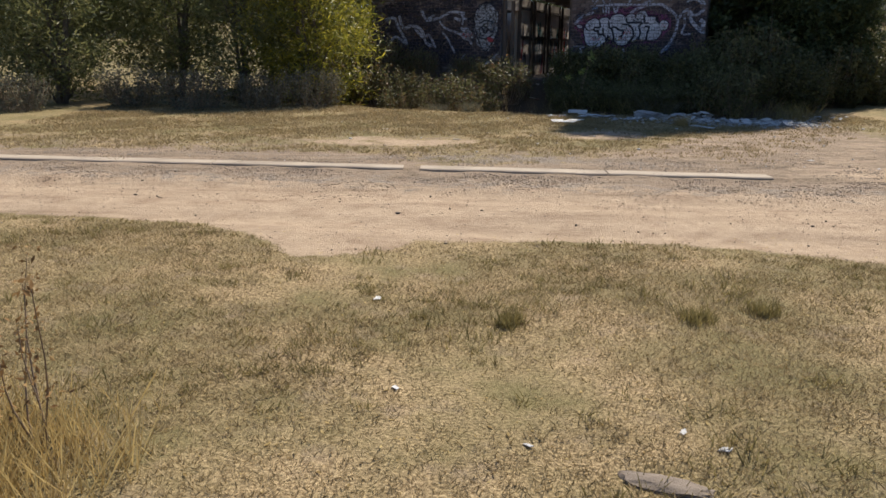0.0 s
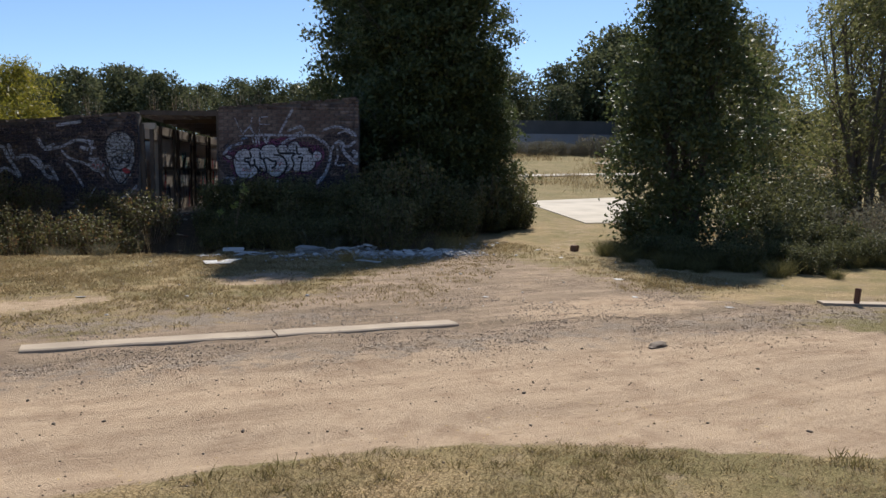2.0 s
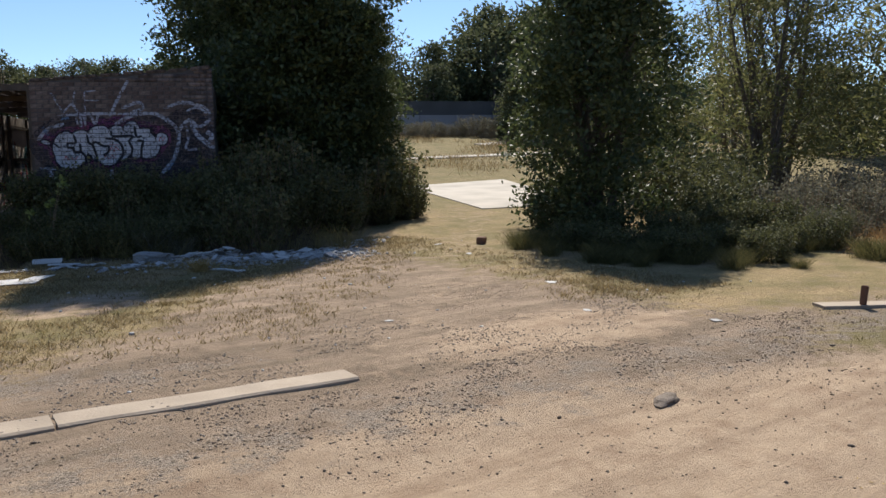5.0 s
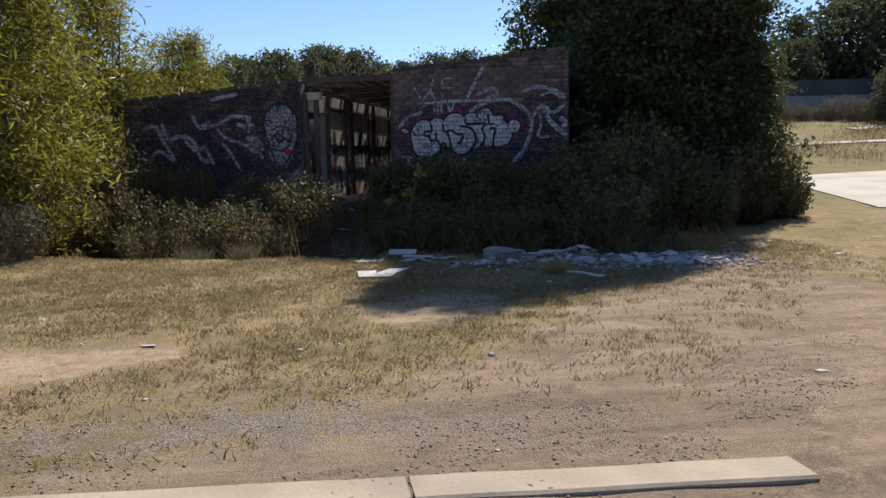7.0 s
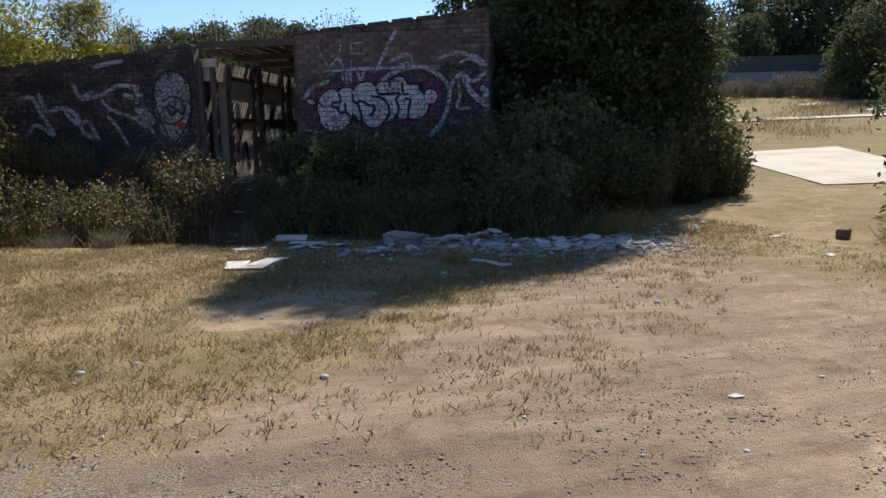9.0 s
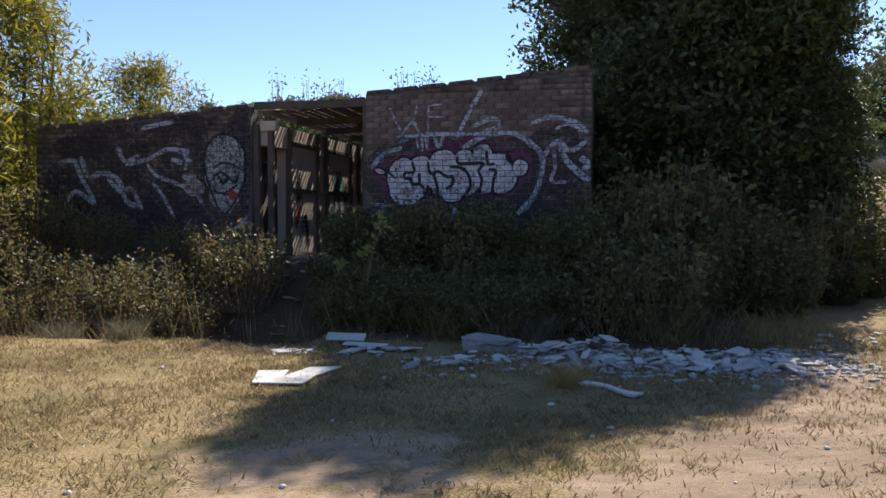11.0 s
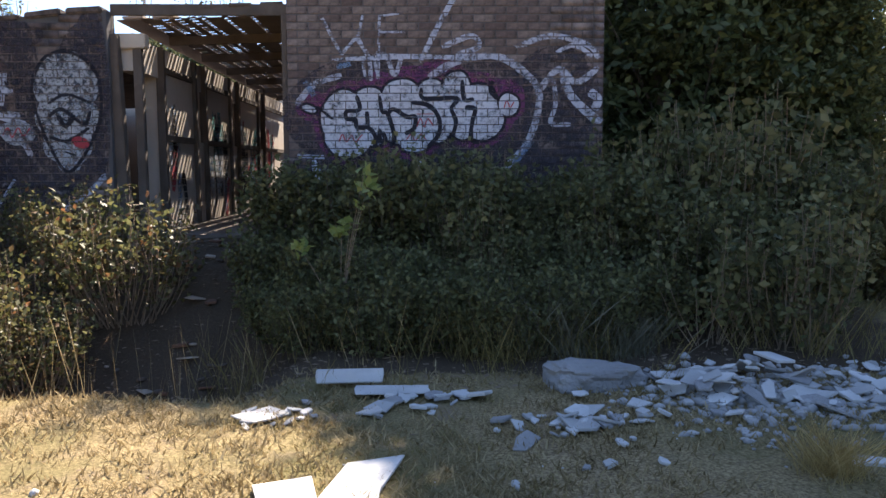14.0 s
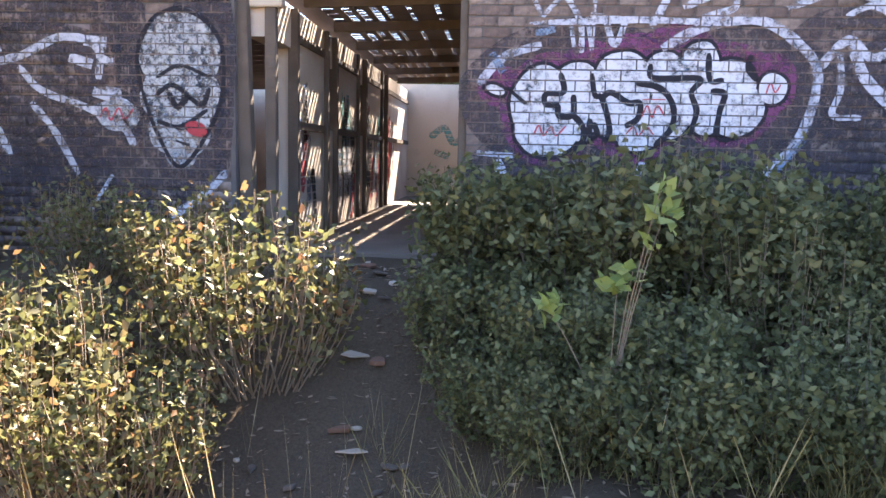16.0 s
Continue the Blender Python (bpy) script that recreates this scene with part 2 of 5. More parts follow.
def raw_mesh(name, verts, faces):
    """A mesh from arrays; faces is an array of equal rows."""
    me = bpy.data.meshes.new(name)
    verts, faces = np.asarray(verts, np.float32), np.asarray(faces, np.int32)
    n, k = faces.shape
    me.vertices.add(len(verts))
    me.vertices.foreach_set("co", verts.ravel())
    me.loops.add(n * k)
    me.loops.foreach_set("vertex_index", faces.ravel())
    me.polygons.add(n)
    me.polygons.foreach_set("loop_start", np.arange(0, n * k, k, dtype=np.int32))
    me.polygons.foreach_set("loop_total", np.full(n, k, np.int32))
    me.update(calc_edges=True)
    return me


def add_box(bm, x0, x1, y0, y1, z0, z1, bevel=0.0):
    r = bmesh.ops.create_cube(bm, size=1, matrix=Matrix.Translation(((x0 + x1) / 2, (y0 + y1) / 2, (z0 + z1) / 2)) @ Matrix.Diagonal((x1 - x0, y1 - y0, z1 - z0, 1)))
    if bevel:
        es = list({e for v in r["verts"] for e in v.link_edges})
        bmesh.ops.bevel(bm, geom=es, offset=bevel, segments=2, affect="EDGES")
    return bm


def box(x0, x1, y0, y1, z0, z1, bevel=0.0):
    return add_box(bmesh.new(), x0, x1, y0, y1, z0, z1, bevel)


def roughen(bm, amount, scale, seed=0.0):
    for v in bm.verts:
        v.co += noise.noise_vector(v.co * scale + Vector((seed, seed * 2, 0))) * amount
    return bm


def tube(verts, faces, path, r0, r1, sides=6):
    """Adds a tapered limb along a path of points to the lists."""
    path = np.asarray(path, float)
    base = len(verts)
    n = len(path)
    for i, p in enumerate(path):
        d = path[min(i + 1, n - 1)] - path[max(i - 1, 0)]
        d = d / (np.linalg.norm(d) + 1e-9)
        a = np.cross(d, (0.31, 0.95, 0.07))
        a /= np.linalg.norm(a) + 1e-9
        b = np.cross(d, a)
        r = r0 + (r1 - r0) * i / (n - 1)
        for k in range(sides):
            th = 2 * math.pi * k / sides
            verts.append(p + r * (a * math.cos(th) + b * math.sin(th)))
    for i in range(n - 1):
        for k in range(sides):
            q = base + i * sides
            faces.append((q + k, q + (k + 1) % sides, q + sides + (k + 1) % sides, q + sides + k))


def leaf_mesh(name, pts, size, r, up=0.3, slim=0.45, flat=1.0):
    """Many folded leaves, one at each point."""
    pts = np.asarray(pts)
    n = len(pts)
    d = r.normal(size=(n, 3))
    d[:, 2] = d[:, 2] * 0.8 + up
    d /= np.linalg.norm(d, axis=1)[:, None]
    a = np.cross(d, r.normal(size=(n, 3)))
    a /= np.linalg.norm(a, axis=1)[:, None] + 1e-9
    nn = np.cross(d, a)
    ln = size * r.uniform(0.6, 1.4, n)[:, None]
    w = ln * slim
    d[:, 2] *= flat
    a[:, 2] *= flat
    nn[:, 2] *= flat
    mid = pts + d * ln * 0.45
    v = np.stack([pts, mid + a * w * 0.5 + nn * w * 0.22, pts + d * ln, mid - a * w * 0.5 + nn * w * 0.22], 1).reshape(-1, 3)
    i = np.arange(n)[:, None] * 4
    f = np.concatenate([i + np.array([[0, 1, 2]]), i + np.array([[0, 2, 3]])], 1).reshape(-1, 3)
    return raw_mesh(name, v, f)


def blade_mesh(name, pts, height, width, lean, r, bend=True):
    """Grass blades of two joined triangles each."""
    pts = np.asarray(pts)
    n = len(pts)
    th = r.uniform(0, 2 * math.pi, n)
    side = np.stack([np.cos(th), np.sin(th), np.zeros(n)], 1)
    ph = r.uniform(0, 2 * math.pi, n)
    h = (height if np.ndim(height) else np.full(n, height)) * r.uniform(0.5, 1.4, n)
    l = lean * h * r.uniform(0.2, 1.3, n)
    out = np.stack([np.cos(ph) * l, np.sin(ph) * l, np.zeros(n)], 1)
    up = np.zeros((n, 3))
    up[:, 2] = h
    w = side * (width * r.uniform(0.6, 1.3, n))[:, None]
    v = np.stack([pts - w * 0.5, pts + w * 0.5, pts + out * 0.6 + up * 0.62 + w * 0.4, pts + out + up], 1).reshape(-1, 3)
    i = np.arange(n)[:, None] * 4
    f = np.concatenate([i + np.array([[0, 1, 2]]), i + np.array([[0, 2, 3]])], 1).reshape(-1, 3)
    return raw_mesh(name, v, f)


# ---- the plan: the brick front stands on a slanting line ----
P0, ALONG, OUT = np.array([3.757, 21.755]), np.array([0.9395, -0.3427]), np.array([-0.3427, -0.9395])
FLOOR = 0.66


def sm(a, b, v):
    t = np.clip((v - a) / (b - a), 0, 1)
    return t * t * (3 - 2 * t)


def wob(x, y, f, p=0.0):
    """A smooth uneven field between about -1 and 1."""
    return (np.sin(f * (x * 0.93 + y * 0.41) + 1.3 + p) + np.sin(f * (-x * 0.52 + y * 1.13) + 4.1 + p * 2) + np.sin(f * 1.9 * (x * 0.71 - y * 0.63) + p)
            + 0.6 * np.sin(f * 3.7 * (x * 0.33 + y * 0.9) + 2 * p)) / 3.2


def near_edge(x):
    return np.interp(x, [-9, -4.1, -2.1, -1.5, -1.05, -0.6, -0.2, 1.0, 2.2, 3.2, 4.5, 8, 14], [8.3, 7.0, 6.55, 6.0, 5.4, 5.6, 5.95, 6.1, 5.9, 5.45, 4.55, 2.6, -0.5])


def kerb_y(x):
    return 9.86 - 0.092 * x


def height(x, y):
    x, y = np.asarray(x, float), np.asarray(y, float)
    u = y + 0.25 * x
    z = 0.03 * (np.logaddexp(0, (u - 18) * 1.2) / 1.2) + 0.08 * np.clip(u - 38, 0, None)
    z = np.minimum(z, 5.5)
    s, off = (x - P0[0]) * ALONG[0] + (y - P0[1]) * ALONG[1], (x - P0[0]) * OUT[0] + (y - P0[1]) * OUT[1]
    inside = sm(-9, -7, s) * (1 - sm(3.5, 6, s))
    z = z + inside * sm(2.9, 0.5, off) * np.clip(0.62 - z, 0, None) * (1 - sm(10, 14, -off))
    ditch = sm(-9, -7.5, s) * (1 - sm(-0.6, 0.4, s)) * sm(4.25 + 0.2 * np.sin(s * 1.3), 3.6, off) * (1 - sm(2.4, 0.9, off))
    z = z - 0.42 * ditch
    near = np.exp(-((x / 25) ** 2 + ((y - 10) / 25) ** 2))
    z = z + near * (0.018 * wob(x, y, 1.3) + 0.012 * wob(x, y, 4.1, 2) + 0.006 * wob(x, y, 13, 1)) * (1 - 0.85 * np.exp(-((y - kerb_y(x)) / 0.35) ** 2))
    d = y - kerb_y(x)
    z = z - 0.025 * sm(-4.5, -0.3, d) * (1 - sm(-0.14, -0.10, d)) * (1 - sm(4, 5.5, x)) * sm(-30, -10, x)
    for c, w in ((-3.3, 0.28), (-1.75, 0.26)):
        z = z - 0.03 * np.exp(-((d - c + 0.12 * np.sin(x * 0.7)) / w) ** 2) * near
    return z


def seg_dist(x, y, pts):
    best = np.full(np.shape(x), 1e9)
    for (ax, ay), (bx, by) in zip(pts, pts[1:]):
        dx, dy = bx - ax, by - ay
        t = np.clip(((x - ax) * dx + (y - ay) * dy) / (dx * dx + dy * dy), 0, 1)
        best = np.minimum(best, np.hypot(x - ax - t * dx, y - ay - t * dy))
    return best


PATH_LINE = ((4.5, 9.5), (7.0, 12.2), (9.4, 15.6), (12.0, 19.2), (14.8, 22.6))


def cover(x, y):
    """How sandy, bare and gritty the ground is, and how dark from humus and painted shade."""
    d = y - kerb_y(x)
    e = y - near_edge(x)
    top = np.interp(x, [-20, 4, 6, 9, 14], [-0.6, -0.6, -0.9, -1.4, -2.4])
    sand = sm(-0.12, 0.22, e) * (1 - sm(top - 1.0, top + 0.6, d))
    sand = np.maximum(sand, (1 - sm(0.3, 1.3, seg_dist(x, y, PATH_LINE) + 0.3 * wob(x, y, 2.4))) * 0.36)
    sand = np.maximum(sand, (1 - sm(0.3, 1.2, np.hypot((x - 2.9) * 0.6, y - 13.9) + 0.35 * wob(x, y, 2.6))) * 0.62)
    sand = np.maximum(sand, (1 - sm(0.2, 1.0, np.hypot((x + 0.8) * 0.35, y - 12.6) + 0.35 * wob(x, y, 2.2))) * 0.6)
    sand = np.maximum(sand, (1 - sm(0.3, 1.4, np.hypot((x - 6.2) * 0.5, y - 9.6))) * 0.7)
    bare = sm(-0.2, 0.3, e) * (1 - 0.55 * sm(0.3, 1.2, d + 0.8 * wob(x, y, 1.1, 2))) * (1 - sm(2.2, 5.0, d + 0.9 * wob(x, y, 0.9)))
    bare = np.maximum(bare, (1 - sm(1.9, 4.2, seg_dist(x, y, PATH_LINE) + 0.6 * wob(x, y, 1.6))) * 0.92)
    bare = bare * (1 - 0.7 * sm(6.5, 9, x) * sm(-1.0, 0.3, d))
    lush = np.exp(-(((x - 9.2) / 2.0) ** 2 + ((y - 7.6 + 0.12 * (x - 9)) / 0.75) ** 2))
    sand, bare = sand * (1 - lush), bare * (1 - lush)
    s, off = (x - P0[0]) * ALONG[0] + (y - P0[1]) * ALONG[1], (x - P0[0]) * OUT[0] + (y - P0[1]) * OUT[1]
    bare = np.maximum(bare, (1 - sm(0.5, 1.0, np.abs(s + 1.0 + 0.1 * off))) * (1 - sm(3.2, 4.2, off)))
    grit = np.exp(-((d - 0.8) / 0.5) ** 2) * 0.4 * (1 - sm(3, 5, x)) + np.exp(-((d + 0.95) / 0.75) ** 2) * 0.5 * sm(-0.1, 0.4, e)
    grit = grit + np.exp(-(((x - 1.5) / 1.4) ** 2 + ((y - 10.9) / 0.5) ** 2)) * 0.35
    humus_shade = (1 - sm(3.3, 4.0, off + 0.15 * wob(x, y, 3))) * sm(-10, -8, s) * (1 - sm(4, 6, s)) * (off > -1)
    # ellipse darkens the ground for the lone tree's shade and undergrowth
    humus_shade = np.maximum(humus_shade, 0.85 * np.exp(-(((x - 12.6) / 2.3) ** 2 + ((y - 13.6) / 2.6) ** 2)))
    green = np.maximum(lush * 0.9, 0.6 * sm(22, 27, y + 0.25 * x))
    green = np.maximum(green, 0.38 * sm(0.5, 2.0, d) * np.clip(0.6 + 0.7 * wob(x, y, 1.2, 3), 0, 1))
    return sand, bare, grit, humus_shade, green


def axis(fine0, fine1, step, far, grow=1.22):
    a = list(np.arange(fine0, fine1, step))
    s = step
    lo, hi = [fine0], [a[-1]]
    while hi[-1] < far:
        s *= grow
        hi.append(hi[-1] + s)
        lo.append(lo[-1] - s)
    return np.array(lo[:0:-1] + a + hi[1:])


def ground():
    xs, ys = axis(-7, 13, 0.085, 900), axis(-1, 21, 0.085, 900)
    X, Y = np.meshgrid(xs, ys)
    Z = height(X, Y)
    v = np.stack([X, Y, Z], -1).reshape(-1, 3)
    nx, ny = len(xs), len(ys)
    i = (np.arange(ny - 1)[:, None] * nx + np.arange(nx - 1)[None, :]).ravel()
    me = raw_mesh("ground", v, np.stack([i, i + 1, i + nx + 1, i + nx], 1))
    for name, val in zip(("sand", "bare", "grit", "humus_shade", "green"), cover(X, Y)):
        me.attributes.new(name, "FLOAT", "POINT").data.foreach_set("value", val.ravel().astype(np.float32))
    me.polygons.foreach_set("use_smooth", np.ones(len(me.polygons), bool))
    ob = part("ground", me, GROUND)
    tagged(ob, "dry patchy grass with a sandy vehicle track", "ground", kind="structure")


ground()


def hz(x, y):
    return float(height(x, y))


# ---- the ruined brick building ----
FRAME = Matrix(((ALONG[0], -OUT[0], 0, P0[0]), (ALONG[1], -OUT[1], 0, P0[1]), (0, 0, 1, 0), (0, 0, 0, 1)))  # local x along the front, y inwards


def top_z(s):
    return 3.30 + 0.078 * s


def wall_block(name, s0, s1, base, label):
    """A mortar core with a sloping top, on which bricks lie proud."""
    bm = bmesh.new()
    n = 14
    rows = []
    for k in range(n + 1):
        s = s0 + (s1 - s0) * k / n
        rows.append([bm.verts.new((s, y, z)) for y, z in ((0.008, base), (0.23, base), (0.23, top_z(s)), (0.008, top_z(s)))])
    for a, b in zip(rows, rows[1:]):
        for j in range(4):
            bm.faces.new((a[j], a[(j + 1) % 4], b[(j + 1) % 4], b[j]))
    bm.faces.new(rows[0][::-1])
    bm.faces.new(rows[-1])
    bmesh.ops.recalc_face_normals(bm, faces=bm.faces)
    ob = part(name, bm, MORTAR)
    ob.matrix_world = FRAME
    return tagged(ob, label, "wall", kind="structure")


def brick_data(name, length):
    bm = box(0, length - 0.012, 0, 0.10, 0, 0.074, 0.005)
    me = bpy.data.meshes.new(name)
    bm.to_mesh(me)
    bm.free()
    me.materials.append(BRICK)
    return me


wall_l = wall_block("wall_1", -6.32, -2.33, 0.0, "dark brick wall covered in faded white graffiti")
wall_r = wall_block("wall_2", -0.39, 3.08, 0.0, "brick wall with white and purple graffiti lettering")
wall_e = part("wall_3", box(2.85, 3.08, 0.23, 10.0, 0.0, 3.2), MORTAR)
wall_e.matrix_world = FRAME
tagged(wall_e, "brick side wall running behind the front", "wall", kind="structure")
wall_w = part("wall_4", box(-6.32, -6.1, 0.23, 10.0, 0.0, 2.75), MORTAR)
wall_w.matrix_world = FRAME
tagged(wall_w, "brick side wall of the ruin", "wall", kind="structure")
wall_b = part("wall_5", box(-6.32, 3.08, 10.0, 10.23, 0.0, 3.0), RENDERED)
wall_b.matrix_world = FRAME
tagged(wall_b, "tan rendered back wall inside the ruin", "wall", kind="structure")
floor_in = part("floor", box(-6.1, 2.85, 0.23, 10.0, 0.3, FLOOR), stone_mat("dirty_floor", (0.09, 0.07, 0.055), (0.25, 0.2, 0.16), 5))
floor_in.matrix_world = FRAME
tagged(floor_in, "dirty concrete floor scattered with litter", "floor", kind="structure")


def coping():
    """Overlapping half-round tiles along the wall's top."""
    holder = tagged(new("wall_coping"), "uneven row of clay coping tiles along the wall top", "coping", kind="structure")
    holder.matrix_world = FRAME
    for s0, s1 in ((-6.32, -2.33), (-0.39, 3.08)):
        n = int((s1 - s0) / 0.43)
        for k in range(n):
            a = s0 + (s1 - s0) * k / n
            w = (s1 - s0) / n
            bm = box(0.02, w - 0.03, -0.03, 0.26, 0, 0.045 + 0.03 * rng.random(), 0.015)
            roughen(bm, 0.012, 6, k)
            ob = part("coping_tile", bm, BRICK, holder)
            ob.location = (a, 0, top_z(a) - 0.022)
            ob.rotation_euler = (0, -0.078, 0)


coping()


def stroke_mesh(bm, pts, width, y=-0.010, taper=True):
    """A flat sprayed line along a smooth curve through the points."""
    p = [Vector((a, 0, b)) for a, b in pts]
    if len(p) > 2:
        q = [p[0] * 2 - p[1]] + p + [p[-1] * 2 - p[-2]]
        out = []
        for i in range(1, len(q) - 2):
            for k in range(6):
                t = k / 6
                a, b, c, d = q[i - 1:i + 3]
                out.append(0.5 * ((2 * b) + (c - a) * t + (2 * a - 5 * b + 4 * c - d) * t * t + (3 * b - a - 3 * c + d) * t ** 3))
        p = out + [p[-1]]
    prev = None
    for i, v in enumerate(p):
        d = (p[min(i + 1, len(p) - 1)] - p[max(i - 1, 0)]).normalized()
        n = Vector((-d.z, 0, d.x))
        w = width * (0.5 + 0.12 * noise.noise(v * 9)) * (0.6 if taper and i in (0, len(p) - 1) else 1)
        a, b = bm.verts.new((v.x + n.x * w, y, v.z + n.z * w)), bm.verts.new((v.x - n.x * w, y, v.z - n.z * w))
        if prev:
            bm.faces.new((prev[0], prev[1], b, a))
        prev = (a, b)


def blob(bm, s, z, a, b, tilt=0.0, y=-0.008, seed=0.0):
    """A flat rounded patch of paint with an uneven rim."""
    n = 28
    vs = []
    for k in range(n):
        th = 2 * math.pi * k / n
        r = 1 + 0.07 * noise.noise(Vector((math.cos(th) * 1.5 + seed, math.sin(th) * 1.5, seed)))
        u, v = a * r * math.cos(th), b * r * math.sin(th)
        vs.append(bm.verts.new((s + u * math.cos(tilt) - v * math.sin(tilt), y, z + u * math.sin(tilt) + v * math.cos(tilt))))
    bm.faces.new(vs)


def painted(name, material, label, shapes, layer, parent):
    """shapes: (points, width) for a line, (s, z, a, b, tilt) for a patch. layer: how many coats lie under it."""
    for i, sh in enumerate(shapes):
        bm = bmesh.new()
        y = -0.0035 - 0.0022 * layer - 0.00012 * i
        if isinstance(sh[0], tuple):
            stroke_mesh(bm, sh[0], sh[1], y)
        else:
            blob(bm, *sh, y=y, seed=i * 1.7)
        bmesh.ops.recalc_face_normals(bm, faces=bm.faces)
        part(name, bm, material, parent, label)


# the lettered piece on the right wall: halo, pale letters, black outlines
HALO = [(0.28, 1.90, 0.40, 0.45, 0), (0.62, 2.05, 0.34, 0.42, 0), (0.95, 2.02, 0.45, 0.52, 0), (1.30, 2.15, 0.42, 0.44, 0.2), (1.66, 2.05, 0.46, 0.42, 0), (2.02, 2.14, 0.20, 0.24, 0), (-0.10, 2.08, 0.22, 0.16, 0)]
LETTERS = [(0.22, 1.94, 0.25, 0.31, 0), (0.26, 1.76, 0.26, 0.23, 0), (0.50, 2.07, 0.20, 0.22, 0.3), (0.55, 1.86, 0.17, 0.20, 0), (0.86, 2.12, 0.24, 0.26, 0), (0.83, 1.86, 0.22, 0.18, 0),
           (1.00, 1.80, 0.22, 0.22, 0), (1.20, 2.18, 0.17, 0.20, 0.4), (1.26, 1.95, 0.17, 0.26, 0), (1.46, 2.24, 0.16, 0.22, 0), (1.52, 1.98, 0.18, 0.26, 0), (1.70, 2.12, 0.20, 0.20, 0.5), (1.74, 1.94, 0.23, 0.22, 0),
           (2.03, 2.10, 0.11, 0.12, 0), (-0.16, 2.06, 0.08, 0.035, -0.3)]
LINES = [
    (((-0.07, 2.08), (0.09, 1.95)), 0.036),
    (((0.36, 2.2), (0.39, 2.05), (0.25, 2.03), (0.25, 1.95), (0.34, 1.94), (0.36, 1.86), (0.47, 1.87), (0.47, 2.03)), 0.036),
    (((0.47, 1.87), (0.55, 1.78), (0.56, 1.67), (0.47, 1.53)), 0.036),
    (((0.61, 1.84), (0.61, 1.72), (0.67, 1.72), (0.64, 1.81)), 0.036),
    (((0.61, 2.2), (0.64, 2.03), (0.7, 2.0), (0.77, 1.75), (0.72, 1.64)), 0.036),
    (((0.69, 2.0), (0.77, 2.05), (0.91, 1.97), (1.0, 1.97), (0.99, 1.85), (0.89, 1.78)), 0.036),
    (((0.96, 2.13), (1.15, 2.09), (1.26, 1.96), (1.26, 1.78), (1.13, 1.63)), 0.036),
    (((1.07, 2.28), (1.1, 2.17), (1.46, 2.17), (1.4, 2.06), (1.45, 1.91), (1.4, 1.72)), 0.036),
    (((1.52, 2.37), (1.54, 2.16), (1.65, 2.16)), 0.036),
    (((1.55, 2.07), (1.66, 2.05), (1.63, 1.91), (1.62, 1.72), (1.72, 1.69)), 0.036),
    (((1.85, 2.36), (1.83, 2.25), (1.91, 2.16)), 0.036),
]
piece = tagged(new("graffiti"), "sprayed bubble lettering in white with a purple halo", "graffiti")
piece.matrix_world = FRAME
painted("dark_ground_coat", PAINT_DARK, "dark sprayed ground", [(0.5, 2.0, 0.95, 0.62, 0), (1.6, 2.0, 0.95, 0.66, 0), (2.55, 2.2, 0.50, 0.55, 0), (0.4, 1.35, 0.8, 0.5, 0), (1.6, 1.3, 1.0, 0.5, 0), (2.6, 1.5, 0.5, 0.6, 0)], 0, piece)
painted("halo", PAINT_PURPLE, "purple halo", HALO, 1, piece)
painted("outline", PAINT_BLACK, "black outline", [(s, z, a + 0.028, b + 0.028, t) for s, z, a, b, t in LETTERS], 2, piece)
painted("letter_fill", PAINT_WHITE, "white letter fill", LETTERS, 4, piece)
painted("inner_line", PAINT_BLACK, "black inner line", [(q, w * 1.35) for q, w in LINES], 5, piece)
painted("small_tag", PAINT_RED, "small red scrawl", [(((0.16, 1.70), (0.20, 1.78), (0.24, 1.70), (0.30, 1.77), (0.34, 1.70), (0.42, 1.78)), 0.014), (((1.02, 2.0), (1.2, 2.0)), 0.014), (((1.02, 1.86), (1.06, 1.95), (1.10, 1.86), (1.14, 1.95), (1.20, 1.87)), 0.014),
        (((0.9, 1.72), (0.96, 1.78), (1.0, 1.71), (1.06, 1.78), (1.12, 1.72)), 0.012), (((1.98, 2.06), (2.01, 2.14), (2.05, 2.07), (2.09, 2.13)), 0.012)], 6, piece)

arcs = tagged(new("graffiti"), "faded pale sprayed arch and upper tags", "graffiti")
arcs.matrix_world = FRAME
painted("arch", PAINT_PALE, "", [(((-0.30, 2.10), (-0.10, 2.32), (0.2, 2.42)), 0.07), (((1.15, 2.40), (1.5, 2.58), (1.9, 2.62), (2.2, 2.45), (2.36, 2.25), (2.34, 1.95), (2.22, 1.65), (2.0, 1.4)), 0.075),
        (((2.36, 2.25), (2.58, 2.48), (2.78, 2.34), (3.02, 2.50)), 0.07), (((2.62, 2.44), (2.72, 2.2), (2.92, 2.0), (3.06, 1.9)), 0.09), (((2.52, 2.4), (2.55, 2.1), (2.5, 1.9), (2.72, 1.88)), 0.05),
        (((2.92, 2.24), (3.02, 2.16), (2.98, 2.04)), 0.10), (((2.1, 2.72), (2.5, 2.84), (2.9, 2.74), (3.02, 2.6)), 0.06), (((2.55, 2.66), (2.75, 2.74), (2.95, 2.62)), 0.05),
        (((-0.3, 1.55), (0.0, 1.53)), 0.07), (((-0.12, 1.5), (-0.02, 1.1), (0.05, 0.9)), 0.08), (((1.04, 1.5), (1.0, 1.2), (0.94, 1.05)), 0.07)], 7, arcs)
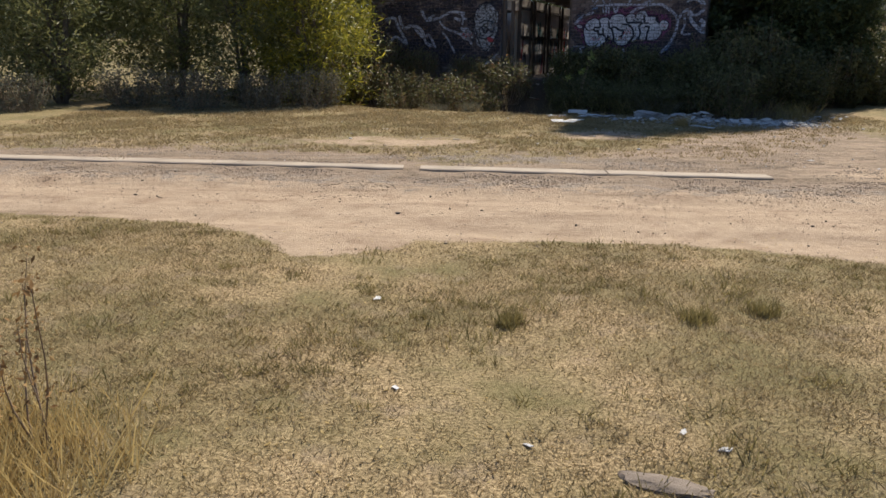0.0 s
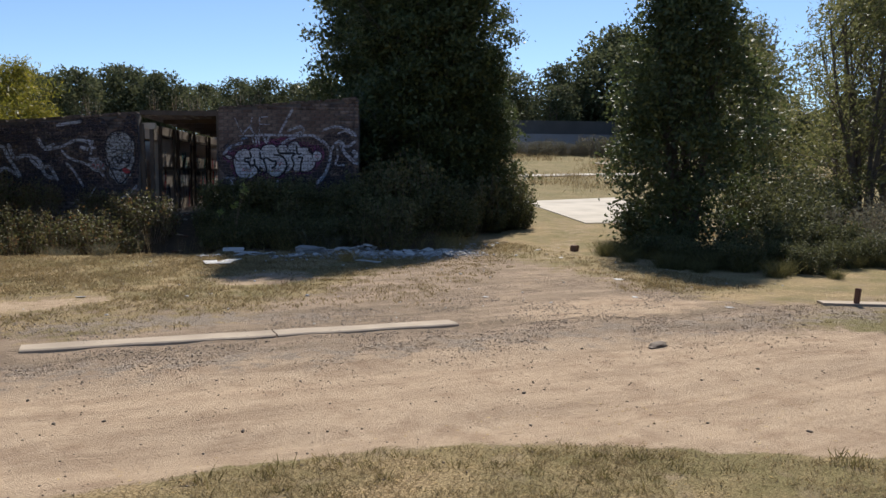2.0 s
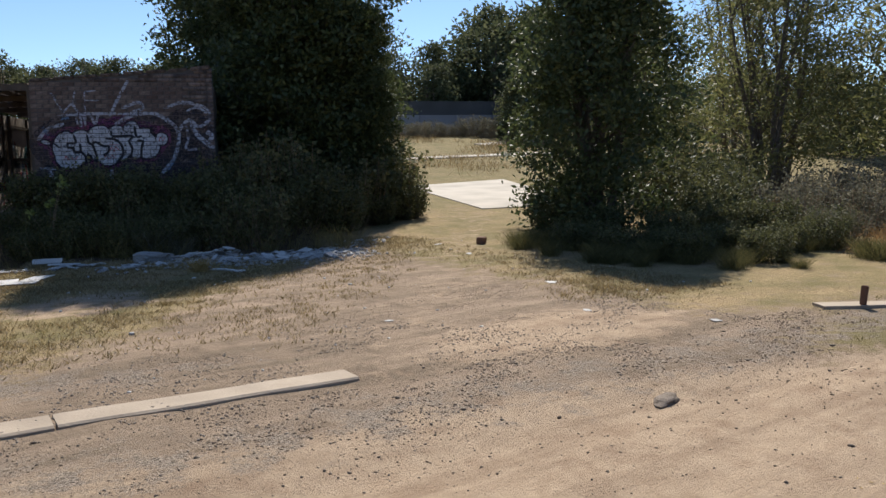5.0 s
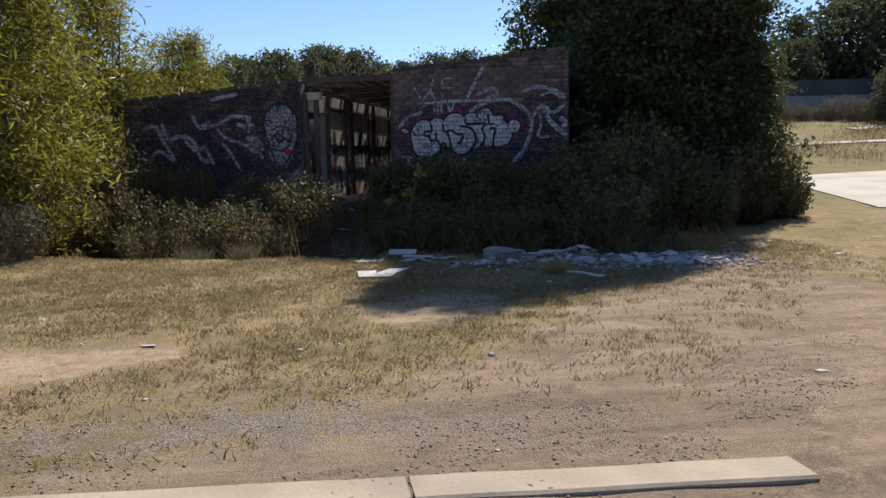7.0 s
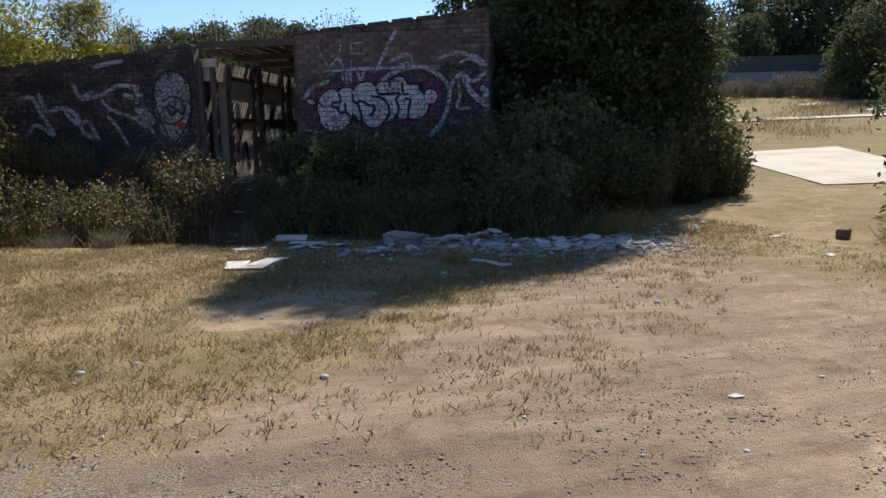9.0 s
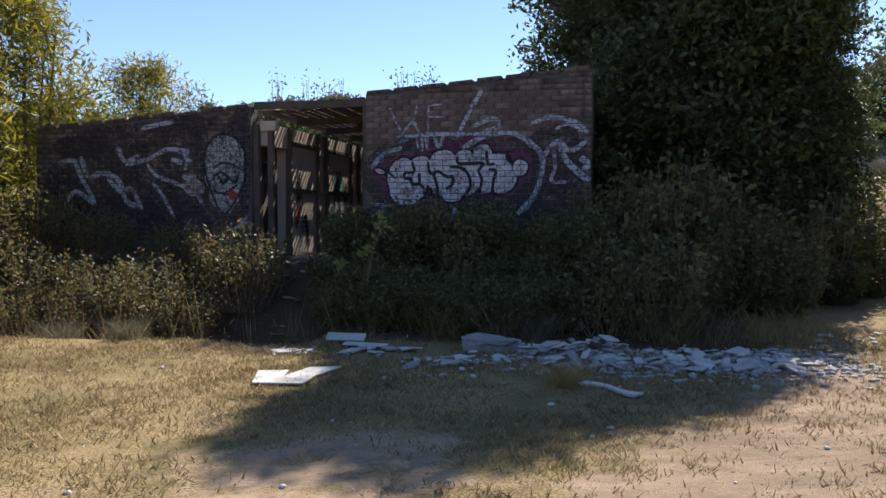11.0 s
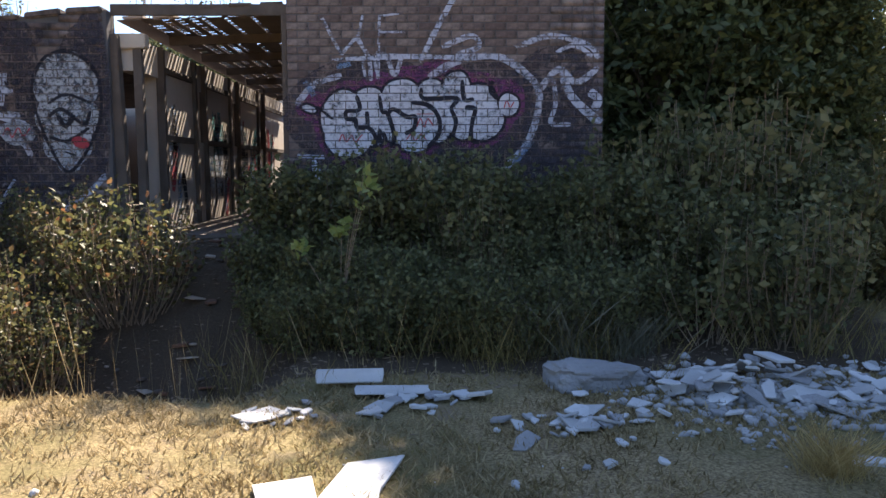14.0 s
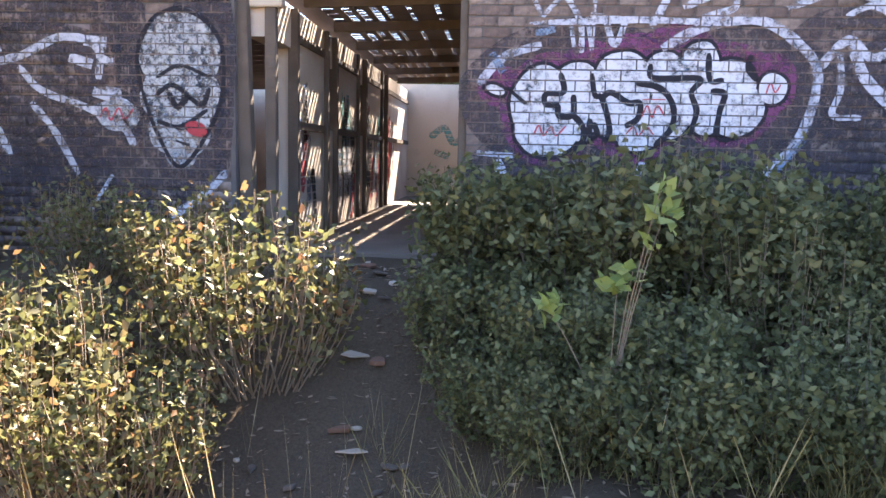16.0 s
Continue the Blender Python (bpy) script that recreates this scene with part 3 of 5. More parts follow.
painted("tag", PAINT_PALE, "", [(((0.0, 3.03), (0.2, 2.64)), 0.06), (((0.2, 2.64), (0.38, 2.84)), 0.06), (((0.38, 2.8), (0.44, 3.06)), 0.05), (((0.36, 2.84), (0.5, 2.6), (0.52, 2.36)), 0.05), (((0.62, 3.06), (0.6, 2.4)), 0.05), (((0.62, 2.88), (0.9, 2.88)), 0.04), (((0.58, 2.66), (1.1, 2.6)), 0.05), (((0.62, 3.05), (0.86, 3.08)), 0.035),
        (((1.45, 3.28), (1.26, 2.95), (1.06, 2.56)), 0.06), (((1.3, 2.72), (1.62, 2.84), (1.7, 2.72), (1.45, 2.64)), 0.06), (((0.42, 2.62), (0.46, 2.4)), 0.05), (((0.55, 2.64), (0.60, 2.38)), 0.05), (((0.7, 2.62), (0.78, 2.42), (0.86, 2.62)), 0.05),
        (((0.1, 2.58), (0.9, 2.62), (1.6, 2.6)), 0.05)], 7, arcs)
painted("drip", PAINT_BLUE, "", [(((0.15, 2.5), (0.3, 2.55)), 0.1), (((-0.2, 2.35), (-0.1, 2.2)), 0.1), (((2.3, 1.7), (2.1, 1.45)), 0.08)], 8, arcs)

face = tagged(new("graffiti"), "sprayed cartoon mask in white with black lines", "graffiti")
face.matrix_world = FRAME
painted("mask_rim", PAINT_BLACK, "black rim", [(-2.79, 2.32, 0.375, 0.375, 0), (-2.80, 1.98, 0.36, 0.29, 0)], 0, face)
painted("mask_fill", PAINT_MASK, "white mask fill", [(-2.79, 2.32, 0.36, 0.36, 0), (-2.80, 1.98, 0.35, 0.28, 0), (-2.80, 1.68, 0.28, 0.22, 0), (-2.80, 1.50, 0.14, 0.14, 0.6)], 1, face)
painted("mask_line", PAINT_BLACK, "", [(((-3.12, 2.0), (-3.16, 2.3), (-3.0, 2.62), (-2.7, 2.66), (-2.46, 2.45), (-2.42, 2.1), (-2.52, 1.75), (-2.80, 1.38), (-3.0, 1.66), (-3.12, 2.0)), 0.035), (((-3.0, 2.12), (-2.8, 2.22), (-2.56, 2.14)), 0.03),
        (((-3.0, 1.98), (-2.85, 2.06), (-2.62, 1.9), (-2.54, 2.04)), 0.04), (((-3.0, 1.76), (-2.8, 1.72), (-2.56, 1.86)), 0.035), (((-2.9, 2.0), (-2.82, 1.88), (-2.72, 1.98)), 0.05), (((-2.84, 1.6), (-2.72, 1.56)), 0.03)], 3, face)
painted("side_tag", PAINT_MASK, "pale oval tag", [(-3.33, 1.80, 0.19, 0.13, 0)], 4, face)
painted("side_tag_line", PAINT_RED, "", [(((-3.5, 1.78), (-3.44, 1.86), (-3.4, 1.76), (-3.33, 1.86), (-3.28, 1.77), (-3.2, 1.86)), 0.016)], 5, face)
painted("mask_tongue", PAINT_RED, "", [(-2.66, 1.70, 0.10, 0.06, -0.3)], 5, face)

letters_l = tagged(new("graffiti"), "large faded angular sprayed letters in white", "graffiti")
letters_l.matrix_world = FRAME
painted("dark_ground_coat", PAINT_DARK, "", [(-5.2, 1.9, 0.95, 0.6, 0), (-4.0, 1.9, 0.9, 0.7, 0), (-2.6, 2.3, 0.30, 0.7, 0), (-3.3, 1.4, 0.9, 0.5, 0), (-3.4, 2.7, 0.16, 0.5, 0), (-2.45, 2.2, 0.12, 0.9, 0), (-4.6, 1.3, 1.2, 0.4, 0), (-3.2, 2.2, 0.14, 0.8, 0), (-5.5, 2.5, 0.5, 0.2, 0), (-4.6, 2.66, 1.3, 0.22, 0.06), (-2.52, 2.75, 0.17, 0.35, 0), (-3.5, 2.85, 0.5, 0.16, 0), (-3.28, 2.6, 0.12, 0.4, 0)], 0, letters_l)
painted("lettering", PAINT_PALE, "", [(((-5.9, 2.22), (-5.6, 2.28), (-5.45, 2.0), (-5.2, 1.55), (-5.55, 1.75), (-5.8, 1.5)), 0.08), (((-5.45, 2.34), (-5.3, 2.0), (-5.05, 2.06), (-4.75, 1.95), (-4.6, 1.6), (-4.4, 1.5)), 0.09),
        (((-4.95, 1.98), (-4.7, 1.75), (-4.5, 1.8), (-4.3, 1.45)), 0.07), (((-4.75, 2.5), (-4.6, 2.25), (-4.35, 2.35)), 0.08), (((-4.6, 2.2), (-4.2, 2.28), (-3.8, 2.45), (-3.5, 2.36), (-3.5, 2.1)), 0.07),
        (((-3.75, 2.28), (-3.55, 2.22)), 0.14), (((-4.2, 2.2), (-4.0, 2.0), (-3.6, 1.86), (-3.3, 1.7), (-3.2, 1.55)), 0.06), (((-3.55, 2.0), (-3.4, 1.95)), 0.14), (((-4.1, 1.9), (-3.9, 1.66), (-3.7, 1.3)), 0.06),
        (((-3.55, 1.86), (-3.3, 1.92), (-3.2, 1.8), (-3.4, 1.72), (-3.55, 1.84)), 0.05), (((-2.9, 0.95), (-2.6, 1.15), (-2.4, 1.35)), 0.07), (((-3.6, 1.0), (-3.4, 1.3)), 0.05), (((-4.3, 2.8), (-3.7, 2.9)), 0.12), (((-3.62, 2.42), (-3.42, 2.40)), 0.15), (((-3.5, 2.27), (-3.36, 2.24)), 0.12), (((-3.44, 2.0), (-3.3, 1.98)), 0.14)], 3, letters_l)

def inner_wall():
    """The corridor's left wall: board panels between door openings, with studs, rails and dribbled paint."""
    w = tagged(new("wall_6"), "battered board wall with doorways and scrawled paint", "wall", kind="structure")
    w.matrix_world = FRAME
    panels = ((0.95, 2.25), (2.75, 4.2), (4.75, 6.3), (6.85, 9.98))
    for y0, y1 in panels:
        part("panel", roughen(box(-2.30, -2.08, y0, y1, FLOOR, 2.86), 0.004, 3), RENDERED, w)
        part("rail", box(-2.079, -2.04, y0, y1 - 0.1, 1.74, 1.82, 0.006), TIMBER, w)
        part("rail", box(-2.079, -2.045, y0, y1 - 0.1, 2.56, 2.64, 0.006), TIMBER, w)
    for y0, y1 in ((2.25, 2.75), (4.2, 4.75), (6.3, 6.85)):
        part("panel", roughen(box(-2.30, -2.09, y0, y1, FLOOR, 1.78), 0.004, 3), RENDERED, w)
    for y0, y1 in ((0.23, 0.95), (2.25, 2.75), (4.2, 4.75), (6.3, 6.85)):
        part("lintel", box(-2.30, -2.10, y0, y1, 2.5, 2.86), RENDERED, w)
        for e in (y0, y1):
            part("stud", roughen(box(-2.13, -2.035, e - 0.04, e + 0.04, FLOOR, 2.86, 0.006), 0.008, 5, e), TIMBER, w)
    cols = (PAINT_TEAL, PAINT_RED, PAINT_WHITE, PAINT_BLUE, PAINT_BLACK, PAINT_DARK)
    r = random.Random(4)
    for k, c in enumerate(cols * 3):
        bm = bmesh.new()
        for j in range(4):
            y0, y1 = panels[r.choice((0, 1, 1, 2, 2, 3))]
            a, b = r.uniform(y0 + 0.2, min(y1, 8.0) - 0.2), r.uniform(1.0, 2.0)
            stroke_mesh(bm, [(a, b), (a + r.uniform(-.12, .12), b + .25), (a + r.uniform(-.15, .15), b - .35)], r.uniform(0.06, 0.2), -0.003 - 0.0006 * k)
        ob = part("paint", bm, c, w)
        ob.matrix_local = Matrix(((0, -1, 0, -2.08), (1, 0, 0, 0), (0, 0, 1, 0), (0, 0, 0, 1)))


inner_wall()

far_paint = tagged(new("graffiti"), "blue and green sprayed scrawl on the back wall", "graffiti")
far_paint.matrix_world = FRAME @ Matrix.Translation((0, 10.0, 0))
painted("scrawl", PAINT_TEAL, "", [(((-1.6, 1.9), (-1.3, 2.1), (-1.1, 1.8), (-0.8, 2.0)), 0.14), (((-1.5, 1.6), (-1.2, 1.5)), 0.2)], 0, far_paint)
painted("scrawl", PAINT_BLUE, "", [(((-1.0, 1.8), (-0.7, 1.6), (-0.5, 1.9)), 0.14), (((-1.2, 1.2), (-0.6, 1.3)), 0.2)], 1, far_paint)


def roof():
    """Sheets laid along the corridor; at their laps the ribs leave rows of small slots open to the sky."""
    w = tagged(new("roof"), "rusted sheet roof with rows of slots that let daylight through", "roof", kind="structure")
    w.matrix_world = FRAME
    r = random.Random(2)
    laps = [(-2.06, 0.13), (-1.85, 0.09), (-1.70, 0.08), (-1.54, 0.08), (-1.40, 0.05), (-1.15, 0.05), (-0.85, 0.05)]
    edge = -2.33
    for k, (a, wide) in enumerate(laps + [(2.85, 0.0)]):
        ob = part("roof_sheet", roughen(box(edge, a, 0.30, 9.1, 0, 0.012), 0.002, 2, k), TIN, w)
        ob.location = (0, 0, 3.13)
        ob.rotation_euler = (-0.012, -0.03, 0)
        edge = a + wide
        if not wide:
            continue
        bm = bmesh.new()
        y = 0.30
        while y < 8.8:
            d = r.uniform(0.05, 0.10) if r.random() < 0.85 else r.uniform(0.14, 0.28)
            add_box(bm, a - 0.01, a + wide + 0.01, y, min(y + d, 9.1), 0.013, 0.021)
            y += d + r.uniform(0.035, 0.075)
        ob = part("lap_rib", bm, TIN, w, "row of rusted ribs with slots between")
        ob.location = (0, 0, 3.13)
        ob.rotation_euler = (-0.012, -0.03, 0)
    for y in (1.3, 2.7, 4.1, 5.5, 6.9, 8.3):
        ob = part("rafter", box(-2.08, 2.85, y, y + 0.06, -0.11, -0.004, 0.004), TIMBER, w)
        ob.location = (0, 0, 3.13 - 0.012 * y)
        ob.rotation_euler = (0, -0.03, 0)
    for k in range(18):
        bm = roughen(box(-6.1, -2.33, 0, 0.49, 0, 0.02), 0.003, 2, k)
        ob = part("roof_sheet", bm, TIN, w)
        ob.location = (0, 0.3 + 0.515 * k, 2.96)
        ob.rotation_euler = (0, -0.03, 0)
    part("fascia", roughen(box(-2.33, -0.39, 0.10, 0.15, 3.08, 3.2, 0.006), 0.01, 3), TIMBER, w)
    for k in range(6):
        bm = roughen(box(-2.33 + 0.33 * k, -2.33 + 0.33 * k + 0.24, 0.16, 0.36, 0, 0.03, 0.004), 0.01, 4, k)
        ob = part("broken_batten", bm, PALE_TIMBER if k < 2 else TIMBER, w)
        ob.location = (0, 0, 3.15 + 0.012 * k)
        ob.rotation_euler = (0.05, -0.03, r.uniform(-0.12, 0.12))
    part("lintel_beam", roughen(box(-2.32, -1.98, 0.16, 0.30, 2.74, 2.90, 0.01), 0.01, 6), PALE_TIMBER, w, "pale broken lintel end")
    post = part("door_post", roughen(box(-0.06, 0.06, -0.06, 0.06, 0, 2.42, 0.008), 0.008, 4), TIMBER, w)
    post.location, post.rotation_euler = (-2.24, 0.13, FLOOR - 0.2), (0, -0.03, 0)
    part("end_post", box(-0.46, -0.392, 0.05, 0.13, FLOOR - 0.2, 3.08, 0.008), TIMBER, w)


roof()

# ---- plants ----
def tree(name, label, cat, seed, h, radius, leafmat, leaf, clumps, per, spread, trunks=3, base=0.05, profile=None, thick=0.09, group="", blank=0.0, slim=0.45):
    """A tapered trunk or several with limbs, and a crown of leaf clumps round the limb ends."""
    r = np.random.default_rng(seed)
    holder = tagged(new(name), label, cat, group)
    verts, faces, tips = [], [], []
    prof = profile or (lambda t: np.sin(np.pi * np.clip(t * 0.9 + 0.08, 0, 1)) ** 0.6)
    stems = []
    for k in range(trunks):
        a = r.uniform(0, 2 * np.pi)
        top = np.array([np.cos(a) * radius * 0.42, np.sin(a) * radius * 0.42, h * r.uniform(0.78, 0.95)])
        foot = np.array([np.cos(a) * 0.12, np.sin(a) * 0.12, -0.15])
        path = [foot + (top - foot) * t + np.array([np.sin(t * 5 + k), np.cos(t * 4 + k), 0]) * 0.06 * h * t * (1 - t) for t in np.linspace(0, 1, 9)]
        tube(verts, faces, path, thick, thick * 0.2, 7)
        stems.append(np.array(path))
    for k in range(clumps):
        t = base + (1 - base) * r.random() ** 0.85
        a = r.uniform(0, 2 * np.pi)
        lump = 1 + 0.16 * np.sin(3 * a + seed + 5 * t) + 0.12 * np.sin(7 * a + 9 * t)
        rr = radius * float(prof(t)) * lump * np.sqrt(r.uniform(blank, 1.0))
        c = np.array([np.cos(a) * rr, np.sin(a) * rr, t * h])
        tips.append(c)
        if k % 4 == 0:
            st = stems[k % trunks]
            i = int(np.clip((c[2] / h - 0.15) * 9, 0, 7))
            m = (st[i] + c) / 2 + np.array([0, 0, 0.06 * h * r.random()])
            tube(verts, faces, [st[i], m, c], thick * 0.25, thick * 0.06, 4)
    part("trunk", raw_mesh("trunk", verts, faces), BARK, holder, "rough grey-brown bark")
    tips = np.array(tips)
    pts = np.repeat(tips, per, 0) + r.normal(size=(clumps * per, 3)) * spread * np.array([1, 1, 0.75])
    pts[:, 2] = np.maximum(pts[:, 2], 0.03)
    part("crown", leaf_mesh("crown", pts, leaf, r, 0.3, slim), leafmat, holder)
    return holder


def put(ob, x, y, turn=0.0, size=1.0, dz=0.0):
    ob.matrix_basis = pose(x, y, hz(x, y) + dz, 0, 0, turn)
    ob.scale = (size, size, size)
    return ob


def again(ob, x, y, turn, size=1.0, dz=0.0):
    return put(copy_thing(ob, pose(0, 0, 0)), x, y, turn, size, dz)


def front(s, off):
    p = P0 + ALONG * s + OUT * off
    return float(p[0]), float(p[1])


column = lambda t: 1.0 - 1.1 * max(t - 0.5, 0.0) ** 1.6
cone = lambda t: 0.82 + 0.18 * min(t / 0.25, 1.0) - 0.95 * max(t - 0.38, 0.0) ** 1.15 / 0.577
# dense dark trees beside the brick front
dense = tree("tree", "tall dense dark green tree beside the brick wall", "tree", 3, 10.3, 1.65, LEAF_DARK, 0.13, 620, 98, 0.20, 4, 0.04, column, 0.11, "dense trees by the ruin", slim=0.5)
put(dense, 8.9, 22.25)
again(dense, 9.95, 21.9, 140, 0.86)
again(dense, 10.5, 21.3, 20, 0.48)
# two extra copies set back behind these, added to shade the hedge
again(dense, 9.2, 24.3, 250, 0.95)
again(dense, 9.0, 26.6, 90, 1.05)
# the lone dense tree on the other side of the path
lone = tree("tree", "dense bushy dark green tree standing alone", "tree", 8, 7.9, 2.25, LEAF_DARK, 0.13, 520, 84, 0.23, 5, 0.02, cone, 0.12, slim=0.5)
put(lone, 13.0, 15.9, 0, 0.88)
# open gum trees to the side
gum = tree("gum_tree", "open olive-green gum tree with thin limbs", "tree", 12, 8.0, 2.9, LEAF_EUC, 0.17, 210, 52, 0.27, 5, 0.14, None, 0.11, "gum trees", slim=0.3)
put(gum, 22.5, 18.5, 0, 0.95)
for x, y, a, k in ((25, 14.5, 60, 1.2), (26.5, 20.5, 120, 1.05), (29, 17, 200, 1.3), (20.5, 22.0, 20, 0.72), (30, 11, 10, 1.15), (35, 16, 50, 1.4), (30, 25, 80, 1.1), (33, 7, 130, 1.2), (24.0, 25.0, 220, 0.9)):
    again(gum, x, y, a, k)
# yellow wattles beside the ruin
wattle = tree("wattle_tree", "yellow-green feathery wattle tree", "tree", 21, 4.6, 1.45, LEAF_YELLOW, 0.15, 190, 84, 0.21, 4, 0.10, None, 0.06, "wattles", slim=0.2)
put(wattle, -3.45, 21.0, 0, 1.12)
for x, y, a, k in ((-1.6, 29.5, 200, 0.95), (-4.6, 24.5, 40, 1.25), (-3.3, 26.4, 70, 1.15)):
    again(wattle, x, y, a, k)
olive = tree("tree", "olive-green bushy tree behind the wattles", "tree", 25, 5.4, 1.8, LEAF_EUC, 0.15, 260, 62, 0.25, 4, 0.04, None, 0.08, "bushy trees", slim=0.25)
put(olive, -7.6, 22.5)
for x, y, a, k in ((-5.2, 21.4, 160, 0.85), (-9.5, 19.5, 50, 0.9), (-11.5, 22.5, 120, 1.0), (-14, 20, 200, 0.95), (-8.8, 25, 10, 1.2), (-17, 23, 80, 1.1), (-13.5, 27, 30, 1.2), (-21, 21, 10, 1.05)):
    again(olive, x, y, a, k)
# the far belt of trees
far = tree("distant_tree", "distant grey-green eucalypt in the far belt", "tree", 31, 9.0, 3.6, LEAF_FAR, 0.42, 120, 40, 0.55, 3, 0.0, None, 0.16, "far trees", slim=0.5)
put(far, 5, 70, 0, 0.55)
fr = random.Random(5)
for k in range(170):
    a = radians(-82 + 164 * (k + fr.random()) / 170)
    d = fr.uniform(56, 92)
    x, y = d * math.sin(a), 6 + d * math.cos(a)
    if 22 < x < 38 and y < 66:
        d = 80
        x, y = d * math.sin(a), 6 + d * math.cos(a)
    again(far, x, y, fr.uniform(0, 360), fr.uniform(0.42, 0.66))
# a taller stand behind the far wall
for x, y, a, k in ((44, 60, 10, 1.0), (48, 58, 70, 1.15), (51, 61, 130, 1.2), (40.5, 63, 200, 0.8), (37, 66, 260, 0.7), (54, 55, 300, 1.1), (47, 65, 330, 1.2), (34, 67, 90, 0.62)):
    again(far, x, y, a, k)
for k in range(46):
    a = radians(98 + 164 * (k + fr.random()) / 46)
    d = fr.uniform(36, 60)
    again(far, d * math.sin(a), d * math.cos(a), fr.uniform(0, 360), fr.uniform(0.8, 1.1))


def shrub(name, label, seed, h, radius, leafmat, leaf, stems, per, group="", twig=BARK, up=0.3, low=0.0):
    """Thin stems from the ground, leafy along their upper parts."""
    r = np.random.default_rng(seed)
    holder = tagged(new(name), label, "shrub", group)
    verts, faces, pts = [], [], []
    for k in range(stems):
        a, q = r.uniform(0, 2 * np.pi), np.sqrt(r.random())
        foot = np.array([np.cos(a) * q * radius * 0.55, np.sin(a) * q * radius * 0.55, -0.05])
        b = a + r.normal() * 0.5
        hh = h * r.uniform(0.55, 1.0) * (1.05 - 0.3 * q)
        tip = np.array([np.cos(b) * q * radius, np.sin(b) * q * radius, hh])
        path = [foot + (tip - foot) * t + np.array([np.cos(b), np.sin(b), 0]) * 0.12 * radius * np.sin(t * 3) for t in np.linspace(0, 1, 5)]
        tube(verts, faces, path, 0.009, 0.003, 3)
        path = np.array(path)
        t = (low + (1 - low) * r.random(per) ** 0.65) * 3.999
        i = np.minimum(t.astype(int), 3)
        p = path[i] + (path[i + 1] - path[i]) * (t - i)[:, None]
        pts.append(p + r.normal(size=p.shape) * 0.085)
    pts = np.concatenate(pts)
    pts[:, 2] = np.maximum(pts[:, 2], 0.02)
    part("branching", raw_mesh("branching", verts, faces), twig, holder)
    part("foliage", leaf_mesh("foliage", pts, leaf, r, up, 0.6), leafmat, holder)
    return holder


TWIG = stone_mat("dry_twig", (0.18, 0.12, 0.08), (0.36, 0.27, 0.18), 20)
# sunlit shrubs left of the opening
autumn = shrub("shrub", "sunlit shrub with green, yellow and reddish leaves", 41, 1.5, 0.8, LEAF_MIXED, 0.07, 88, 27, "shrubs by the left wall", TWIG, 0.3, 0.28)
put(autumn, *front(-1.62, 1.75), 0, 0.84)
for s, off, a, k in ((-2.95, 2.0, 40, 0.68), (-3.7, 2.1, 90, 0.7), (-4.5, 2.0, 140, 0.72), (-3.3, 2.7, 200, 0.68), (-5.3, 2.0, 250, 0.85), (-4.3, 2.8, 300, 0.62), (-6.1, 2.2, 20, 0.8), (-2.5, 2.5, 320, 0.82), (-2.0, 2.75, 80, 0.62), (-2.2, 1.3, 260, 0.62), (-3.1, 1.0, 100, 0.55), (-4.4, 0.9, 10, 0.65), (-5.6, 1.0, 200, 0.9), (-6.9, 1.8, 70, 1.0), (-7.6, 2.6, 170, 0.95)):
    again(autumn, *front(s, off), a, k)
# the dense shaded hedge before the right wall
hedge = shrub("shrub", "dense dark green leafy shrub in shade", 52, 1.55, 0.85, LEAF_BUSH, 0.085, 90, 50, "hedge by the right wall")
put(hedge, *front(-0.1, 0.9), 0, 0.72)
leggy = shrub("shrub", "tall leggy shrub with loose broad leaves in shade", 57, 1.9, 0.8, leaf_mat("broad_leaf", ((0.0, (0.055, 0.058, 0.024)), (0.6, (0.135, 0.14, 0.058)), (1.0, (0.24, 0.22, 0.10))), 0.35, 0.6, 0.22), 0.105, 46, 26, "hedge by the right wall", TWIG, 0.2, 0.15)
put(leggy, *front(0.9, 1.0), 0, 0.7)
for s in np.arange(0.35, 7.4, 0.62):
    lead = (1.75 if s < 1.0 else 2.5) if s < 3.9 else 2.9 - 5.6 * (s - 3.9) / 4.3
    for k, o in enumerate((0.0, 0.6, 1.2, 1.8)):
        s2, o2 = s + fr.uniform(-0.25, 0.25), lead - o + fr.uniform(-0.2, 0.2)
        if s2 < 3.4 and o2 < 0.4:
            continue
        lank = fr.random() < 0.42
        again(leggy if lank else hedge, *front(s2, o2), fr.uniform(0, 360), (0.72 if lank and s < 3.2 else 1.0) * (0.5, 0.66, 0.74, 0.78)[k] * fr.uniform(0.62, 1.2) * (1.0 + 0.13 * max(0, s - 2.0)))
for a, off, turn, k in ((-0.25, 1.6, 200, 0.5), (-0.1, 2.2, 30, 0.42), (0.3, 2.15, 80, 0.5), (0.75, 2.3, 140, 0.52), (0.2, 2.75, 250, 0.4), (0.7, 2.9, 310, 0.46), (1.2, 2.8, 60, 0.5), (1.7, 3.0, 10, 0.5), (2.3, 2.9, 100, 0.5)):
    again(hedge, *front(a, off), turn, k)
